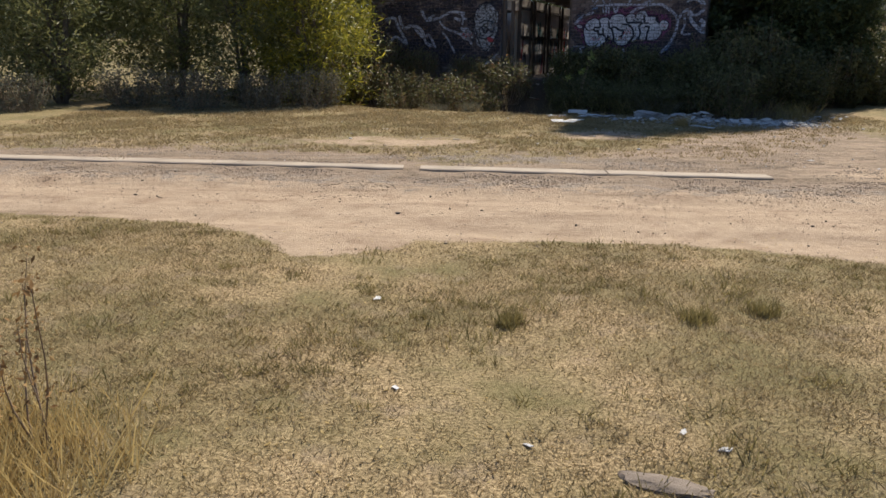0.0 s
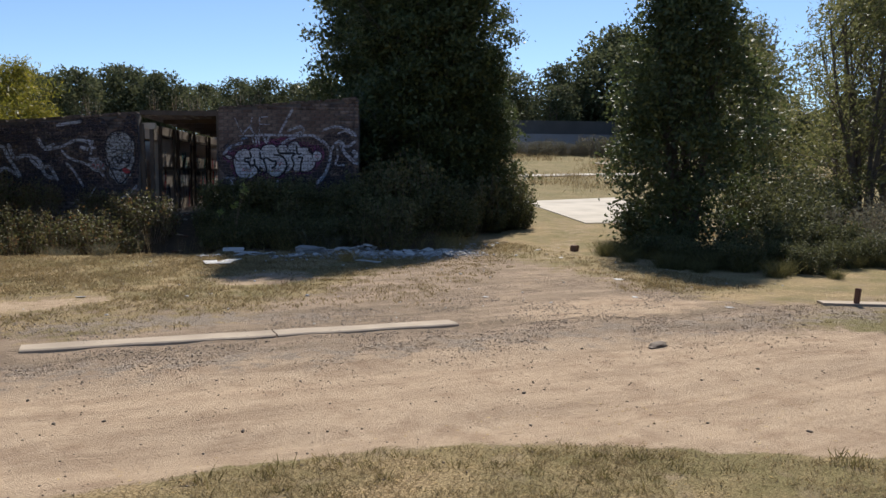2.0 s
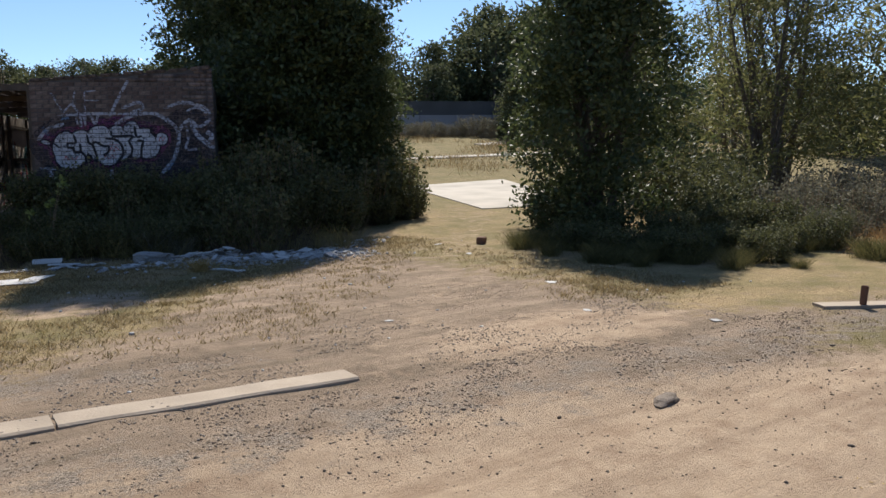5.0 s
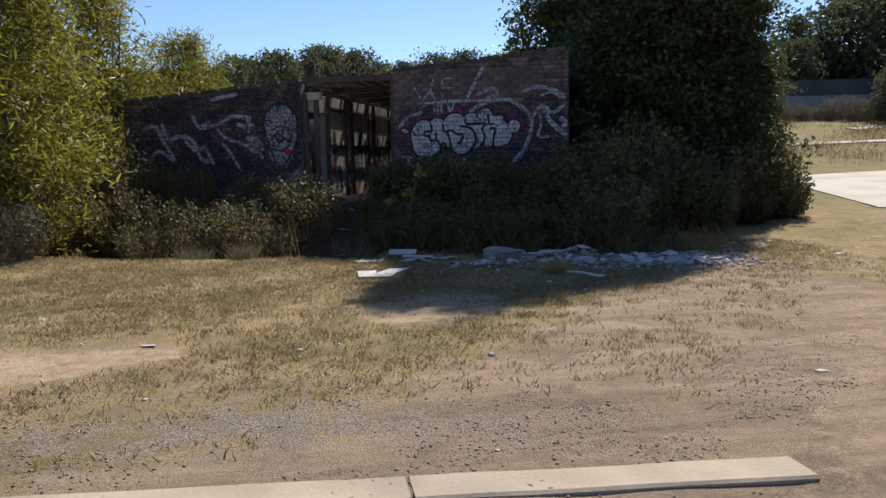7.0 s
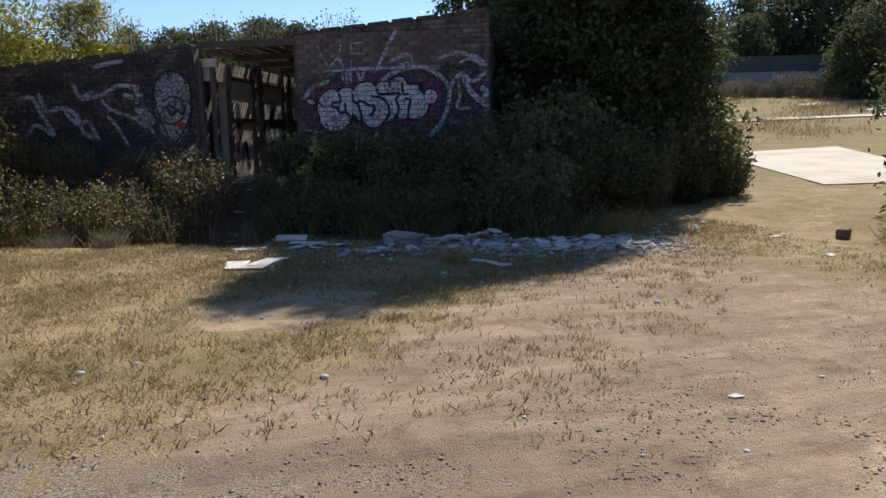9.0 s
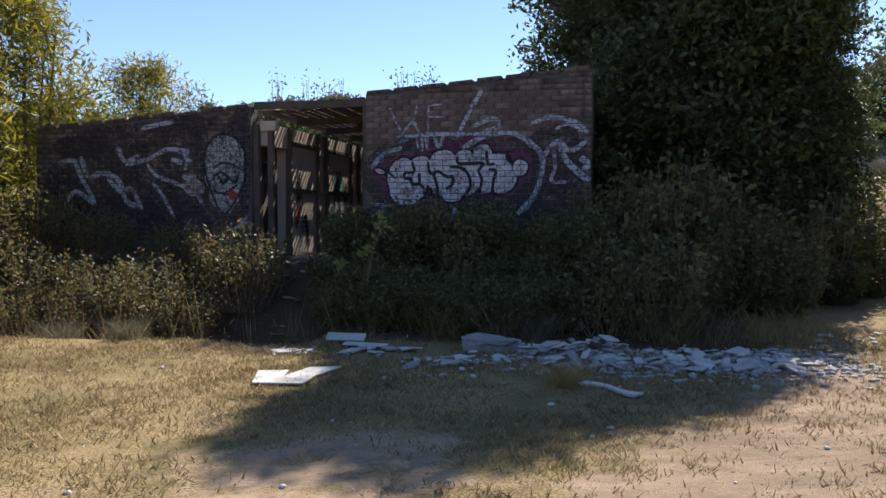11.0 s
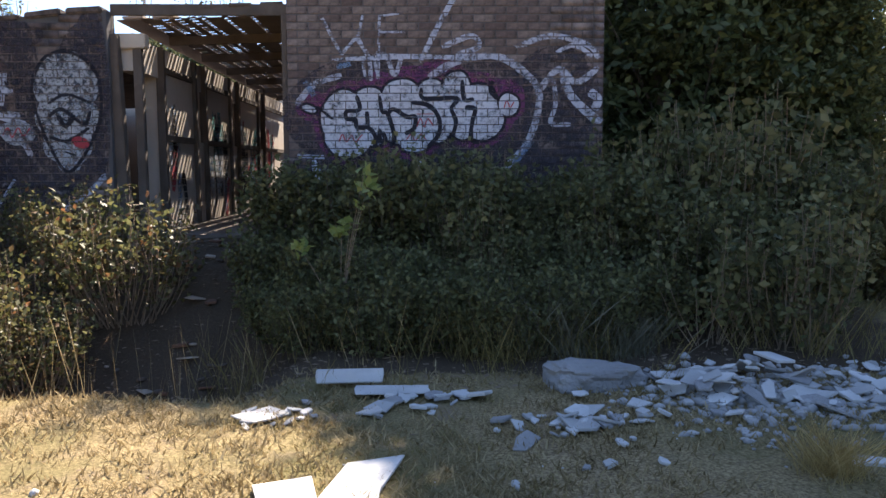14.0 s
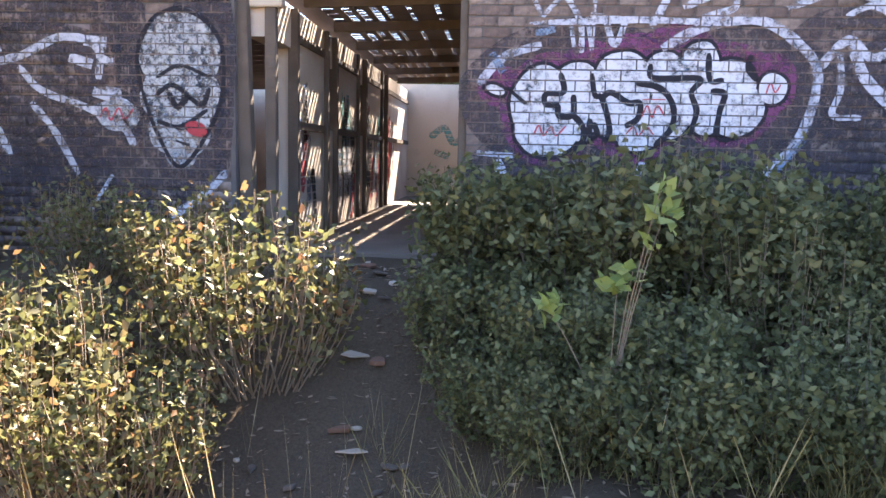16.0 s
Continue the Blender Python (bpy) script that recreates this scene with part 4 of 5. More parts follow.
# undergrowth round the lone tree
for x, y, a, k in ((10.5, 14.1, 90, 0.4), (10.3, 12.9, 180, 0.38), (10.7, 11.8, 20, 0.4), (11.5, 11.1, 320, 0.42), (11.0, 12.6, 10, 0.36), (11.8, 12.0, 60, 0.4), (12.8, 11.6, 200, 0.42), (11.0, 13.9, 240, 0.4), (13.7, 11.5, 290, 0.45), (14.6, 11.9, 30, 0.5), (12.2, 13.4, 120, 0.5), (11.9, 14.9, 160, 0.55), (13.6, 13.4, 200, 0.6), (14.4, 13.0, 320, 0.6), (12.0, 16.2, 10, 0.6), (14.6, 14.4, 50, 0.85), (15.6, 14.8, 100, 0.95), (16.6, 16.0, 150, 1.1), (17.2, 17.6, 190, 1.2), (18.6, 17.0, 280, 1.2), (19.6, 18.6, 70, 1.3)):
    again(hedge, x, y, a, k)
# pale grey shrubs beside the lone tree
grey = shrub("shrub", "grey-green dry shrub in the scrub", 61, 1.25, 0.85, LEAF_GREY, 0.06, 70, 42, "scrub shrubs", TWIG)
put(grey, 15.6, 13.2)
for x, y, a, k in ((17.0, 12.2, 40, 1.0), (18.2, 10.6, 80, 1.1), (18.8, 14.4, 120, 1.2), (20.5, 13.0, 200, 1.2), (22.5, 11.5, 10, 1.2), (17.6, 13.6, 60, 1.1), (21.6, 14.6, 160, 1.3), (23.6, 13.2, 220, 1.2), (14.6, 9.0, 10, 0.6), (20.8, 10.0, 300, 1.1), (14.3, 11.6, 70, 0.6), (-4.4, 18.8, 30, 0.8), (-5.8, 18.4, 60, 0.9), (-7.4, 18.8, 99, 0.9), (-9.4, 17.4, 140, 0.8), (-3.2, 19.5, 200, 0.9)):
    again(grey, x, y, a, k)


def sapling():
    """A few bare stems that end in rosettes of broad leaves."""
    w = tagged(new("sapling"), "thin sapling with rosettes of bright sunlit leaves", "sapling")
    r = np.random.default_rng(71)
    x, y = front(0.45, 2.75)
    z0 = hz(x, y)
    v, f, pts = [], [], []
    for ds, zz, n in ((-0.30, 0.80, 14), (0.02, 0.92, 15), (0.09, 0.99, 9), (0.22, 1.26, 16), (0.20, 1.38, 10), (0.16, 1.12, 6)):
        tip = np.array([ds * ALONG[0], ds * ALONG[1], zz - z0])
        path = [tip * np.array([t ** 1.6, t ** 1.6, t]) for t in np.linspace(0, 1, 6)]
        tube(v, f, path, 0.004, 0.002, 4)
        pts.append(tip + r.normal(size=(n, 3)) * np.array([0.03, 0.03, 0.025]))
    part("branching", raw_mesh("branching", v, f), TWIG, w)
    part("foliage", leaf_mesh("foliage", np.concatenate(pts), 0.085, r, 0.25, 0.6), leaf_mat("bright_leaf", ((0.0, (0.14, 0.19, 0.04)), (0.6, (0.28, 0.33, 0.09)), (1.0, (0.42, 0.44, 0.16))), 0.5), w)
    w.location = (x, y, z0)


sapling()


# ---- grasses ----
def grass(name, label, n, region, h, width, lean, material, seed, keep=None, clump=6, spread=0.03):
    r = np.random.default_rng(seed)
    x, y = r.uniform(region[0], region[1], n), r.uniform(region[2], region[3], n)
    if keep is not None:
        ok = r.random(n) < keep(x, y)
        x, y = x[ok], y[ok]
    x, y = np.repeat(x, clump), np.repeat(y, clump)
    x, y = x + r.normal(size=len(x)) * spread, y + r.normal(size=len(y)) * spread
    pts = np.stack([x, y, height(x, y) - 0.004], 1)
    ob = part(name, blade_mesh(name, pts, h, width, lean, r), material)
    return tagged(ob, label, "grass", kind="stuff")


def turf_keep(x, y):
    sand, bare, grit, humus_shade, green = cover(x, y)
    return np.clip(1.0 - humus_shade - 1.5 * sand - 0.85 * bare - grit, 0, 1) * np.clip(0.75 + 0.7 * wob(x, y, 2.1), 0.1, 1)


def lawn_fade(x, y):
    return turf_keep(x, y) * np.clip((x + 6.2) / 2.0, 0, 1) * np.clip((7.6 - x) / 2.0, 0, 1) * np.clip((y - 0.6) / 0.9, 0, 1)


def wall_off(x, y):
    return (x - P0[0]) * OUT[0] + (y - P0[1]) * OUT[1]


grass("turf", "short dry trampled lawn grass", 88000, (-6.2, 7.6, 0.6, 7.6), 0.022, 0.0055, 1.6, TURF, 1, lawn_fade, 7, 0.035)
grass("turf", "short dry straw-coloured grass before the ruin", 40000, (-8, 9.5, 10.2, 19.5), 0.04, 0.011, 1.2, TURF, 2, lambda x, y: turf_keep(x, y) * (wall_off(x, y) > 1.8), 7, 0.045)
grass("grass_tuft", "small dull clumps all over the lawn", 3600, (-6.2, 7.6, 0.6, 7.4), 0.038, 0.006, 1.2, GREENGRASS, 21, lambda x, y: lawn_fade(x, y) * np.clip(0.45 + 0.9 * wob(x, y, 1.7, 4), 0.05, 1), 26, 0.035)
grass("grass_tuft", "small dry clumps between kerb and ruin", 3800, (-7.5, 9.5, 10.3, 18.2), 0.03, 0.007, 1.5, GREENGRASS, 22, lambda x, y: turf_keep(x, y) * (wall_off(x, y) > 4.1) * np.clip(0.4 + 0.9 * wob(x, y, 1.4, 5), 0.05, 1), 22, 0.04)
grass("grass_tuft", "green tufts in the dry lawn", 900, (-4.5, 7.5, 1.5, 6.6), 0.06, 0.007, 0.8, GREENGRASS, 3, lambda x, y: turf_keep(x, y) * (wob(x, y, 3.3, 1) > 0.35), 24, 0.05)
grass("grass_tuft", "green grass patches beside the track", 3600, (-7, 13, 6.6, 15.5), 0.032, 0.007, 1.4, GREENGRASS, 4, lambda x, y: turf_keep(x, y) * np.maximum(wob(x, y, 1.3, 3) > 0.15, np.exp(-(((x - 9.2) / 2.0) ** 2 + ((y - 7.6) / 0.7) ** 2)) > 0.3), 16, 0.06)
grass("long_grass", "long dry golden grass at the lawn edge", 420, (-2.3, -1.15, 1.7, 3.0), 0.20, 0.005, 0.6, STRAW, 5, lambda x, y: np.clip(1.2 - np.hypot((x + 1.8), (y - 2.3)) * 1.1, 0, 1), 16, 0.05)
grass("long_grass", "tall dry grass along the foot of the shrubs", 900, (-9, 2.0, 17.6, 22), 0.20, 0.004, 0.6, STRAW, 6, lambda x, y: np.exp(-((wall_off(x, y) - 3.9) / 0.28) ** 2) * (x < 0.9), 14, 0.05)
grass("long_grass", "tall shaded grass before the hedge", 1500, (2.2, 8.0, 15.8, 20.8), 0.34, 0.004, 0.6, GREENGRASS, 7, lambda x, y: np.exp(-((wall_off(x, y) - 3.0) / 0.5) ** 2) * np.clip(0.5 + wob(x, y, 2.3), 0.1, 1), 14, 0.06)
grass("orange_grass", "rust-orange dry grass in the scrub", 3000, (13.4, 26, 6.5, 18), 0.21, 0.010, 1.0, RUSTGRASS, 8, lambda x, y: np.clip(0.6 + 0.8 * wob(x, y, 1.1), 0, 1), 12, 0.12)


def tussock(label, seed, group):
    r = np.random.default_rng(seed)
    pts = r.normal(size=(620, 3)) * np.array([0.12, 0.12, 0.0])
    ob = part("grass_tussock", blade_mesh("grass_tussock", pts, 0.30, 0.005, 0.9, r), GREENGRASS)
    return tagged(ob, label, "grass", group)


tuss = tussock("shaggy yellow-green grass tussock at the shade's edge", 5, "tussocks")
tuss.data.materials[0] = leaf_mat("tussock_blade", ((0.0, (0.05, 0.055, 0.022)), (0.6, (0.12, 0.115, 0.045)), (1.0, (0.28, 0.24, 0.095))), 0.35, 0.6, 0.2)
put(tuss, 9.7, 13.7, 0, 0.7)
for k in range(42):
    t = k / 41
    x, y = np.interp(t, [0, 0.3, 0.7, 1], [9.9, 9.7, 10.4, 13.6]), np.interp(t, [0, 0.3, 0.7, 1], [14.8, 12.4, 10.8, 9.9])
    d = abs(fr.gauss(0, 0.9))
    again(tuss, float(x) + d * 0.8, float(y) + d * 0.7 + fr.gauss(0, 0.15), fr.uniform(0, 360), fr.uniform(0.4, 0.9))
straw_tuft = tussock("small pale dead grass tuft in the shade", 19, "")
straw_tuft.data.materials[0] = STRAW
put(straw_tuft, 4.75, 15.78, 0, 0.6)
dead = tussock("tall dead grey grass clump before the hedge", 9, "dead grass clumps")
dead.data.materials[0] = LEAF_GREY
put(dead, 4.7, 18.2, 0, 1.3)
for x, y, s in ((5.1, 18.0, 0.9), (6.6, 17.8, 1.0), (-0.2, 18.9, 0.8), (0.6, 18.6, 0.7)):
    again(dead, x, y, s * 90, s)
grass("orange_grass", "dry grass below the far wall", 3200, (20, 46, 34, 54), 0.28, 0.03, 0.9, TURF, 10, lambda x, y: np.clip(0.2 + wob(x, y, 0.5), 0, 1), 8, 0.3)
grass("dry_stalks", "tall thin pale dead stalks", 70, (-1.0, 4.0, 17.9, 20.2), 0.5, 0.0032, 0.3, TURF, 11, None, 3, 0.06)

# ---- kerb, slab and loose things ----
def kerb(x0, x1, label):
    bm = bmesh.new()
    n = max(2, int((x1 - x0) / 0.25))
    ring = ((-0.14, -0.12), (-0.14, 0.055), (-0.12, 0.072), (0.12, 0.072), (0.14, 0.055), (0.14, -0.12))
    rows = []
    for k in range(n + 1):
        x = x0 + (x1 - x0) * k / n
        y, z = float(kerb_y(x)), -0.046
        rows.append([bm.verts.new((x, y + a + 0.012 * noise.noise(Vector((x * 3, a * 9, 1))), z + b * 0.75 + 0.006 * noise.noise(Vector((x * 2, a * 5, 4))))) for a, b in ring])
    for a, b in zip(rows, rows[1:]):
        for j in range(6):
            bm.faces.new((a[j], b[j], b[(j + 1) % 6], a[(j + 1) % 6]))
    bm.faces.new(rows[0])
    bm.faces.new(rows[-1][::-1])
    bmesh.ops.recalc_face_normals(bm, faces=bm.faces)
    tagged(part("kerb", bm, CONCRETE), label, "kerb", "kerb lengths", "structure")


for a, b in ((-12.0, -8.0), (-7.6, -3.02), (-3.0, -0.52), (-0.3, 2.02), (2.04, 4.0)):
    kerb(a, b, "worn concrete kerb half sunk in the sandy ground")


def flat_piece(name, label, cat, x, y, lx, ly, th, turn, mat, tilt=(0, 0), seed=0, group="", lift=0.0, jag=0.12, drop=0.0):
    """A slab or broken board with an uneven outline."""
    r = random.Random(seed)
    bm = bmesh.new()
    vs = []
    if jag < 0.15:
        ring = [(-1, -1), (-0.2, -1), (0.5, -1), (1, -1), (1, 0.3), (1, 1), (0.1, 1), (-1, 1), (-1, 0.2)]
        ring = [(a + r.uniform(-jag, jag) * 0.6, b + r.uniform(-jag, jag) * 0.9) for a, b in ring]
    else:
        n = r.choice((4, 4, 5, 6))
        ring = []
        for k in range(n):
            a = 2 * math.pi * (k + r.uniform(-0.3, 0.3)) / n
            q = 1.15 - r.random() * jag * 1.5
            ring.append((q * math.cos(a), q * math.sin(a)))
    for a, b in ring:
        vs.append(bm.verts.new((a * lx / 2, b * ly / 2, 0)))
    f = bm.faces.new(vs)
    ext = bmesh.ops.extrude_face_region(bm, geom=[f])
    bmesh.ops.translate(bm, verts=[v for v in ext["geom"] if isinstance(v, bmesh.types.BMVert)], vec=(0, 0, th))
    bmesh.ops.recalc_face_normals(bm, faces=bm.faces)
    bmesh.ops.bevel(bm, geom=list(bm.edges), offset=min(th, 0.02) * 0.2, segments=1, affect="EDGES")
    ob = part(name, bm, mat)
    ob.matrix_world = pose(x, y, hz(x, y) + lift - drop, tilt[0], tilt[1], turn)
    return tagged(ob, label, cat, group)


def rock(name, label, cat, x, y, a, b, c, seed, mat, turn=0.0, sub=3, group="", sink=0.35):
    bm = bmesh.new()
    bmesh.ops.create_icosphere(bm, subdivisions=sub, radius=1)
    for v in bm.verts:
        p = v.co.copy()
        v.co *= 1 + 0.30 * noise.noise(p * 1.3 + Vector((seed, 0, 0))) + 0.13 * noise.noise(p * 3.5 + Vector((0, seed, 0)))
        v.co = Vector((v.co.x * a, v.co.y * b, v.co.z * c))
    ob = part(name, bm, mat)
    ob.matrix_world = pose(x, y, hz(x, y) + c * (1 - 2 * sink) * 0.6, 0, 0, turn)
    return tagged(ob, label, cat, group)


def boulder(x, y):
    """A blocky, chipped lump of old concrete and stone with a flattish top."""
    bm = bmesh.new()
    bmesh.ops.create_icosphere(bm, subdivisions=4, radius=1)
    for v in bm.verts:
        p = v.co.copy()
        q = Vector([math.copysign(abs(c) ** 0.6, c) for c in p])
        q *= 0.9 + 0.20 * noise.noise(p * 1.6 + Vector((5, 1, 0))) + 0.12 * noise.noise(p * 4 + Vector((0, 3, 0))) + 0.04 * noise.noise(p * 11)
        v.co = Vector((q.x * 0.34, q.y * 0.20, q.z * 0.125))
    ob = part("boulder", bm, ROCK)
    ob.matrix_world = pose(x, y, hz(x, y) + 0.035, 0, 3, -10)
    tagged(ob, "large pale grey boulder lying in rubble", "rock")


boulder(4.5, 17.42)


def notched_board():
    """A flat sheet with a wedge broken out of its far edge."""
    bm = bmesh.new()
    ring = ((-0.26, -0.28), (0.16, -0.33), (0.24, -0.05), (0.44, 0.30), (0.16, 0.28), (-0.03, -0.06), (-0.02, 0.18), (-0.28, 0.16))
    f = bm.faces.new([bm.verts.new((x, y, 0)) for x, y in ring])
    ext = bmesh.ops.extrude_face_region(bm, geom=[f])
    bmesh.ops.translate(bm, verts=[v for v in ext["geom"] if isinstance(v, bmesh.types.BMVert)], vec=(0, 0, 0.012))
    bmesh.ops.recalc_face_normals(bm, faces=bm.faces)
    ob = part("board", bm, PLASTER)
    ob.matrix_world = pose(2.50, 16.36, hz(2.5, 16.36) + 0.022, 1, 0, -4)
    tagged(ob, "large white board with a broken notch, partly in sun", "board")


notched_board()
flat_piece("board", "white panel propped up at a slant", "board", 3.02, 17.9, 0.42, 0.105, 0.018, -17, PLASTER, (42, 0), 5, "", 0.055, 0.04)
flat_piece("board", "thin broken white board on the grass", "board", 2.42, 17.52, 0.28, 0.2, 0.01, 30, PLASTER, (0, 3), 6, "", 0.014, 0.14)
flat_piece("board", "thin grey sheet lying on broken plaster", "board", 3.22, 17.62, 0.46, 0.16, 0.008, -12, PLASTER, (2, 2), 16, "", 0.03, 0.1)


def offcut():
    """A long bone-shaped curl of pale board."""
    bm = bmesh.new()
    low, n = [], 10
    for k in range(n + 1):
        t = k / n
        c, wd = 0.05 * math.sin(t * 5.5), 0.035 + 0.035 * abs(2 * t - 1) ** 2
        low.append((bm.verts.new((0.56 * (t - 0.5), c - wd, 0)), bm.verts.new((0.56 * (t - 0.5), c + wd, 0))))
    fs = [bm.faces.new((a[0], b[0], b[1], a[1])) for a, b in zip(low, low[1:])]
    ext = bmesh.ops.extrude_face_region(bm, geom=fs)
    bmesh.ops.translate(bm, verts=[v for v in ext["geom"] if isinstance(v, bmesh.types.BMVert)], vec=(0, 0, 0.02))
    bmesh.ops.recalc_face_normals(bm, faces=bm.faces)
    ob = part("board", bm, PLASTER)
    ob.matrix_world = pose(5.12, 15.62, hz(5.12, 15.62) + 0.012, 0, 0, -52)
    tagged(ob, "long curved pale offcut in the shade", "board")


offcut()
fr2 = random.Random(11)
for k in range(298):
    t = fr2.random()
    if k < 165:
        x, y = 4.78 + 2.5 * t ** 1.15 + fr2.gauss(0, 0.1), 16.92 - 0.5 * t + fr2.gauss(0, 0.27)
        big = 0.07 + 0.25 * fr2.random() ** 1.7
    elif k < 203:
        x, y = fr2.gauss(3.98, 0.26), fr2.gauss(16.76, 0.14)
        big = 0.05 + 0.2 * fr2.random() ** 1.5
    elif k < 225:
        x, y = fr2.gauss(3.3, 0.16), fr2.gauss(17.42, 0.10)
        big = 0.06 + 0.16 * fr2.random()
    elif k < 240:
        x, y = fr2.gauss(2.52, 0.13), fr2.gauss(17.5, 0.07)
        big = 0.05 + 0.12 * fr2.random()
    elif k < 256:
        x, y = fr2.uniform(3.2, 5.2), fr2.uniform(16.0, 17.0)
        big = 0.04 + 0.08 * fr2.random()
    else:
        x, y = 6.9 + 2.2 * t, 16.6 + 0.9 * t + fr2.gauss(0, 0.2)
        big = fr2.uniform(0.05, 0.15)
    heap = 0.15 * math.exp(-((x - 5.3) / 0.7) ** 2 - ((y - 17.0) / 0.3) ** 2)
    flat_piece("rubble_piece", "broken white plaster fragment in the rubble heap", "rubble", x, y, big, big * fr2.uniform(0.5, 0.95), fr2.uniform(0.008, 0.022), fr2.uniform(0, 360), PLASTER if k % 6 else ROCK,
               (fr2.gauss(0, 11), fr2.gauss(0, 11)), k, "plaster rubble", heap * fr2.random() + big * 0.10, 0.35)


def scatter_stones(name, label, n, where, lo, hi, mat, seed, patchy=False):
    """Many small uneven stones as one heap of ground clutter."""
    r = np.random.default_rng(seed)
    bm = bmesh.new()
    bmesh.ops.create_icosphere(bm, subdivisions=1, radius=1)
    base = np.array([v.co[:] for v in bm.verts])
    tri = np.array([[v.index for v in f.verts] for f in bm.faces])
    bm.free()
    x, y = where(r, n * 3 if patchy else n)
    if patchy:
        ok = wob(x, y, 2.7, 1) + 0.7 * wob(x, y, 6.5, 3) > r.normal(size=len(x)) * 0.22 + 0.12
        x, y = x[ok][:n], y[ok][:n]
        n = len(x)
    sz = lo + (hi - lo) * r.random(n) ** 3
    dim = sz[:, None] * r.uniform(0.6, 1.3, (n, 3)) * np.array([1, 1, 0.6])
    v = base[None] * dim[:, None, :] * (1 + 0.25 * r.normal(size=(n, len(base), 1)) * 0.7)
    v[:, :, 0] += x[:, None]
    v[:, :, 1] += y[:, None]
    v[:, :, 2] += (height(x, y) + sz * 0.2)[:, None]
    f = (np.arange(n)[:, None, None] * len(base) + tri[None]).reshape(-1, 3)
    tagged(part(name, raw_mesh(name, v.reshape(-1, 3), f), mat), label, "stones", kind="stuff")


def on_track(r, n):
    x = r.uniform(-7, 12, n)
    return x, kerb_y(x) - 0.3 - 4.0 * r.random(n) ** 1.7


def by_kerb(r, n):
    x = r.uniform(-7, 8, n)
    return x, kerb_y(x) + r.normal(size=n) * 0.8 + 0.4


scatter_stones("gravel", "small dark stones scattered on the sandy track", 9000, on_track, 0.0025, 0.0095, PEBBLE, 1)
scatter_stones("gravel", "larger dark stones on the track", 260, on_track, 0.01, 0.022, PEBBLE, 7)
scatter_stones("gravel", "grey gravel along the kerb", 11000, by_kerb, 0.0025, 0.0125, stone_mat("grey_gravel", (0.17, 0.14, 0.115), (0.36, 0.30, 0.24), 25), 2, True)
def rough_strip(r, n):
    x = r.uniform(-6, 9, n)
    return x, kerb_y(x) - 0.2 - np.abs(r.normal(size=n)) * 0.8


def chip_bed(r, n):
    t = r.random(n)
    return 4.7 + 3.0 * t + r.normal(size=n) * 0.15, 16.85 - 0.6 * t + r.normal(size=n) * 0.32


def worn_yard(r, n):
    x, y = r.uniform(-4, 9, n), r.uniform(9.9, 14.5, n)
    ok = wob(x, y, 1.5, 2) + 0.5 * wob(x, y, 5.0, 1) > r.uniform(-0.6, 0.5, n)
    return np.where(ok, x, r.uniform(3, 9, n)), np.where(ok, y, r.uniform(9.6, 12, n))


scatter_stones("clods", "dark crumbs and bark chips on the worn yard", 16000, worn_yard, 0.0015, 0.0075, stone_mat("dark_earth", (0.17, 0.125, 0.085), (0.40, 0.30, 0.21), 22), 14, True)
scatter_stones("clods", "brown crumbs of earth and bark beside the kerb", 12000, rough_strip, 0.0025, 0.012, stone_mat("brown_earth", (0.20, 0.145, 0.10), (0.40, 0.30, 0.21), 18), 12, True)
scatter_stones("litter_chips", "pale chips of plaster in the dirt by the rubble", 2600, chip_bed, 0.006, 0.05, PLASTER, 3)
scatter_stones("litter_chips", "pale bits of litter on the dirt path", 260, lambda r, n: (r.uniform(-4, 10, n), r.uniform(10, 17, n)), 0.006, 0.028, PLASTER, 4)

for x, y, s, k in ((-0.4, 4.56, 0.10, 1), (-0.21, 3.23, 0.06, 2), (0.34, 2.71, 0.05, 3), (1.1, 2.72, 0.08, 4), (0.98, 2.86, 0.06, 5), (-1.08, 14.4, 0.2, 6), (7.95, 11.7, 0.26, 7), (7.6, 9.0, 0.2, 8), (6.6, 6.1, 0.16, 9), (0.2, 13.0, 0.2, 10), (9.2, 16.2, 0.2, 11), (8.9, 14.8, 0.18, 12), (7.0, 10.1, 0.14, 13), (5.2, 11.0, 0.12, 14)):
    flat_piece("litter_scrap", "small pale scrap of litter on the ground", "litter", x, y, s, s * 0.6, 0.004, k * 50, PLASTER, (3, 3), k, "litter scraps", 0.006, 0.3)
rock("dirt_clod", "dark clod on the dirt", "rock", 5.4, 7.74, 0.14, 0.07, 0.035, 5.0, PEBBLE, 20, 3)
rock("dirt_clod", "brown mound of earth in the lawn", "rock", 0.8, 2.48, 0.16, 0.06, 0.016, 6.0, PEBBLE, -20, 3)
for x, y, a in ((1.47, 4.2, 0.07), (0.38, 4.1, 0.05), (1.9, 4.35, 0.06)):
    grass("grass_tuft", "dark round tuft of grass in the lawn", 40, (x - a, x + a, y - a, y + a), 0.07, 0.006, 0.7, GREENGRASS, int(a * 1000), None, 8, 0.03)

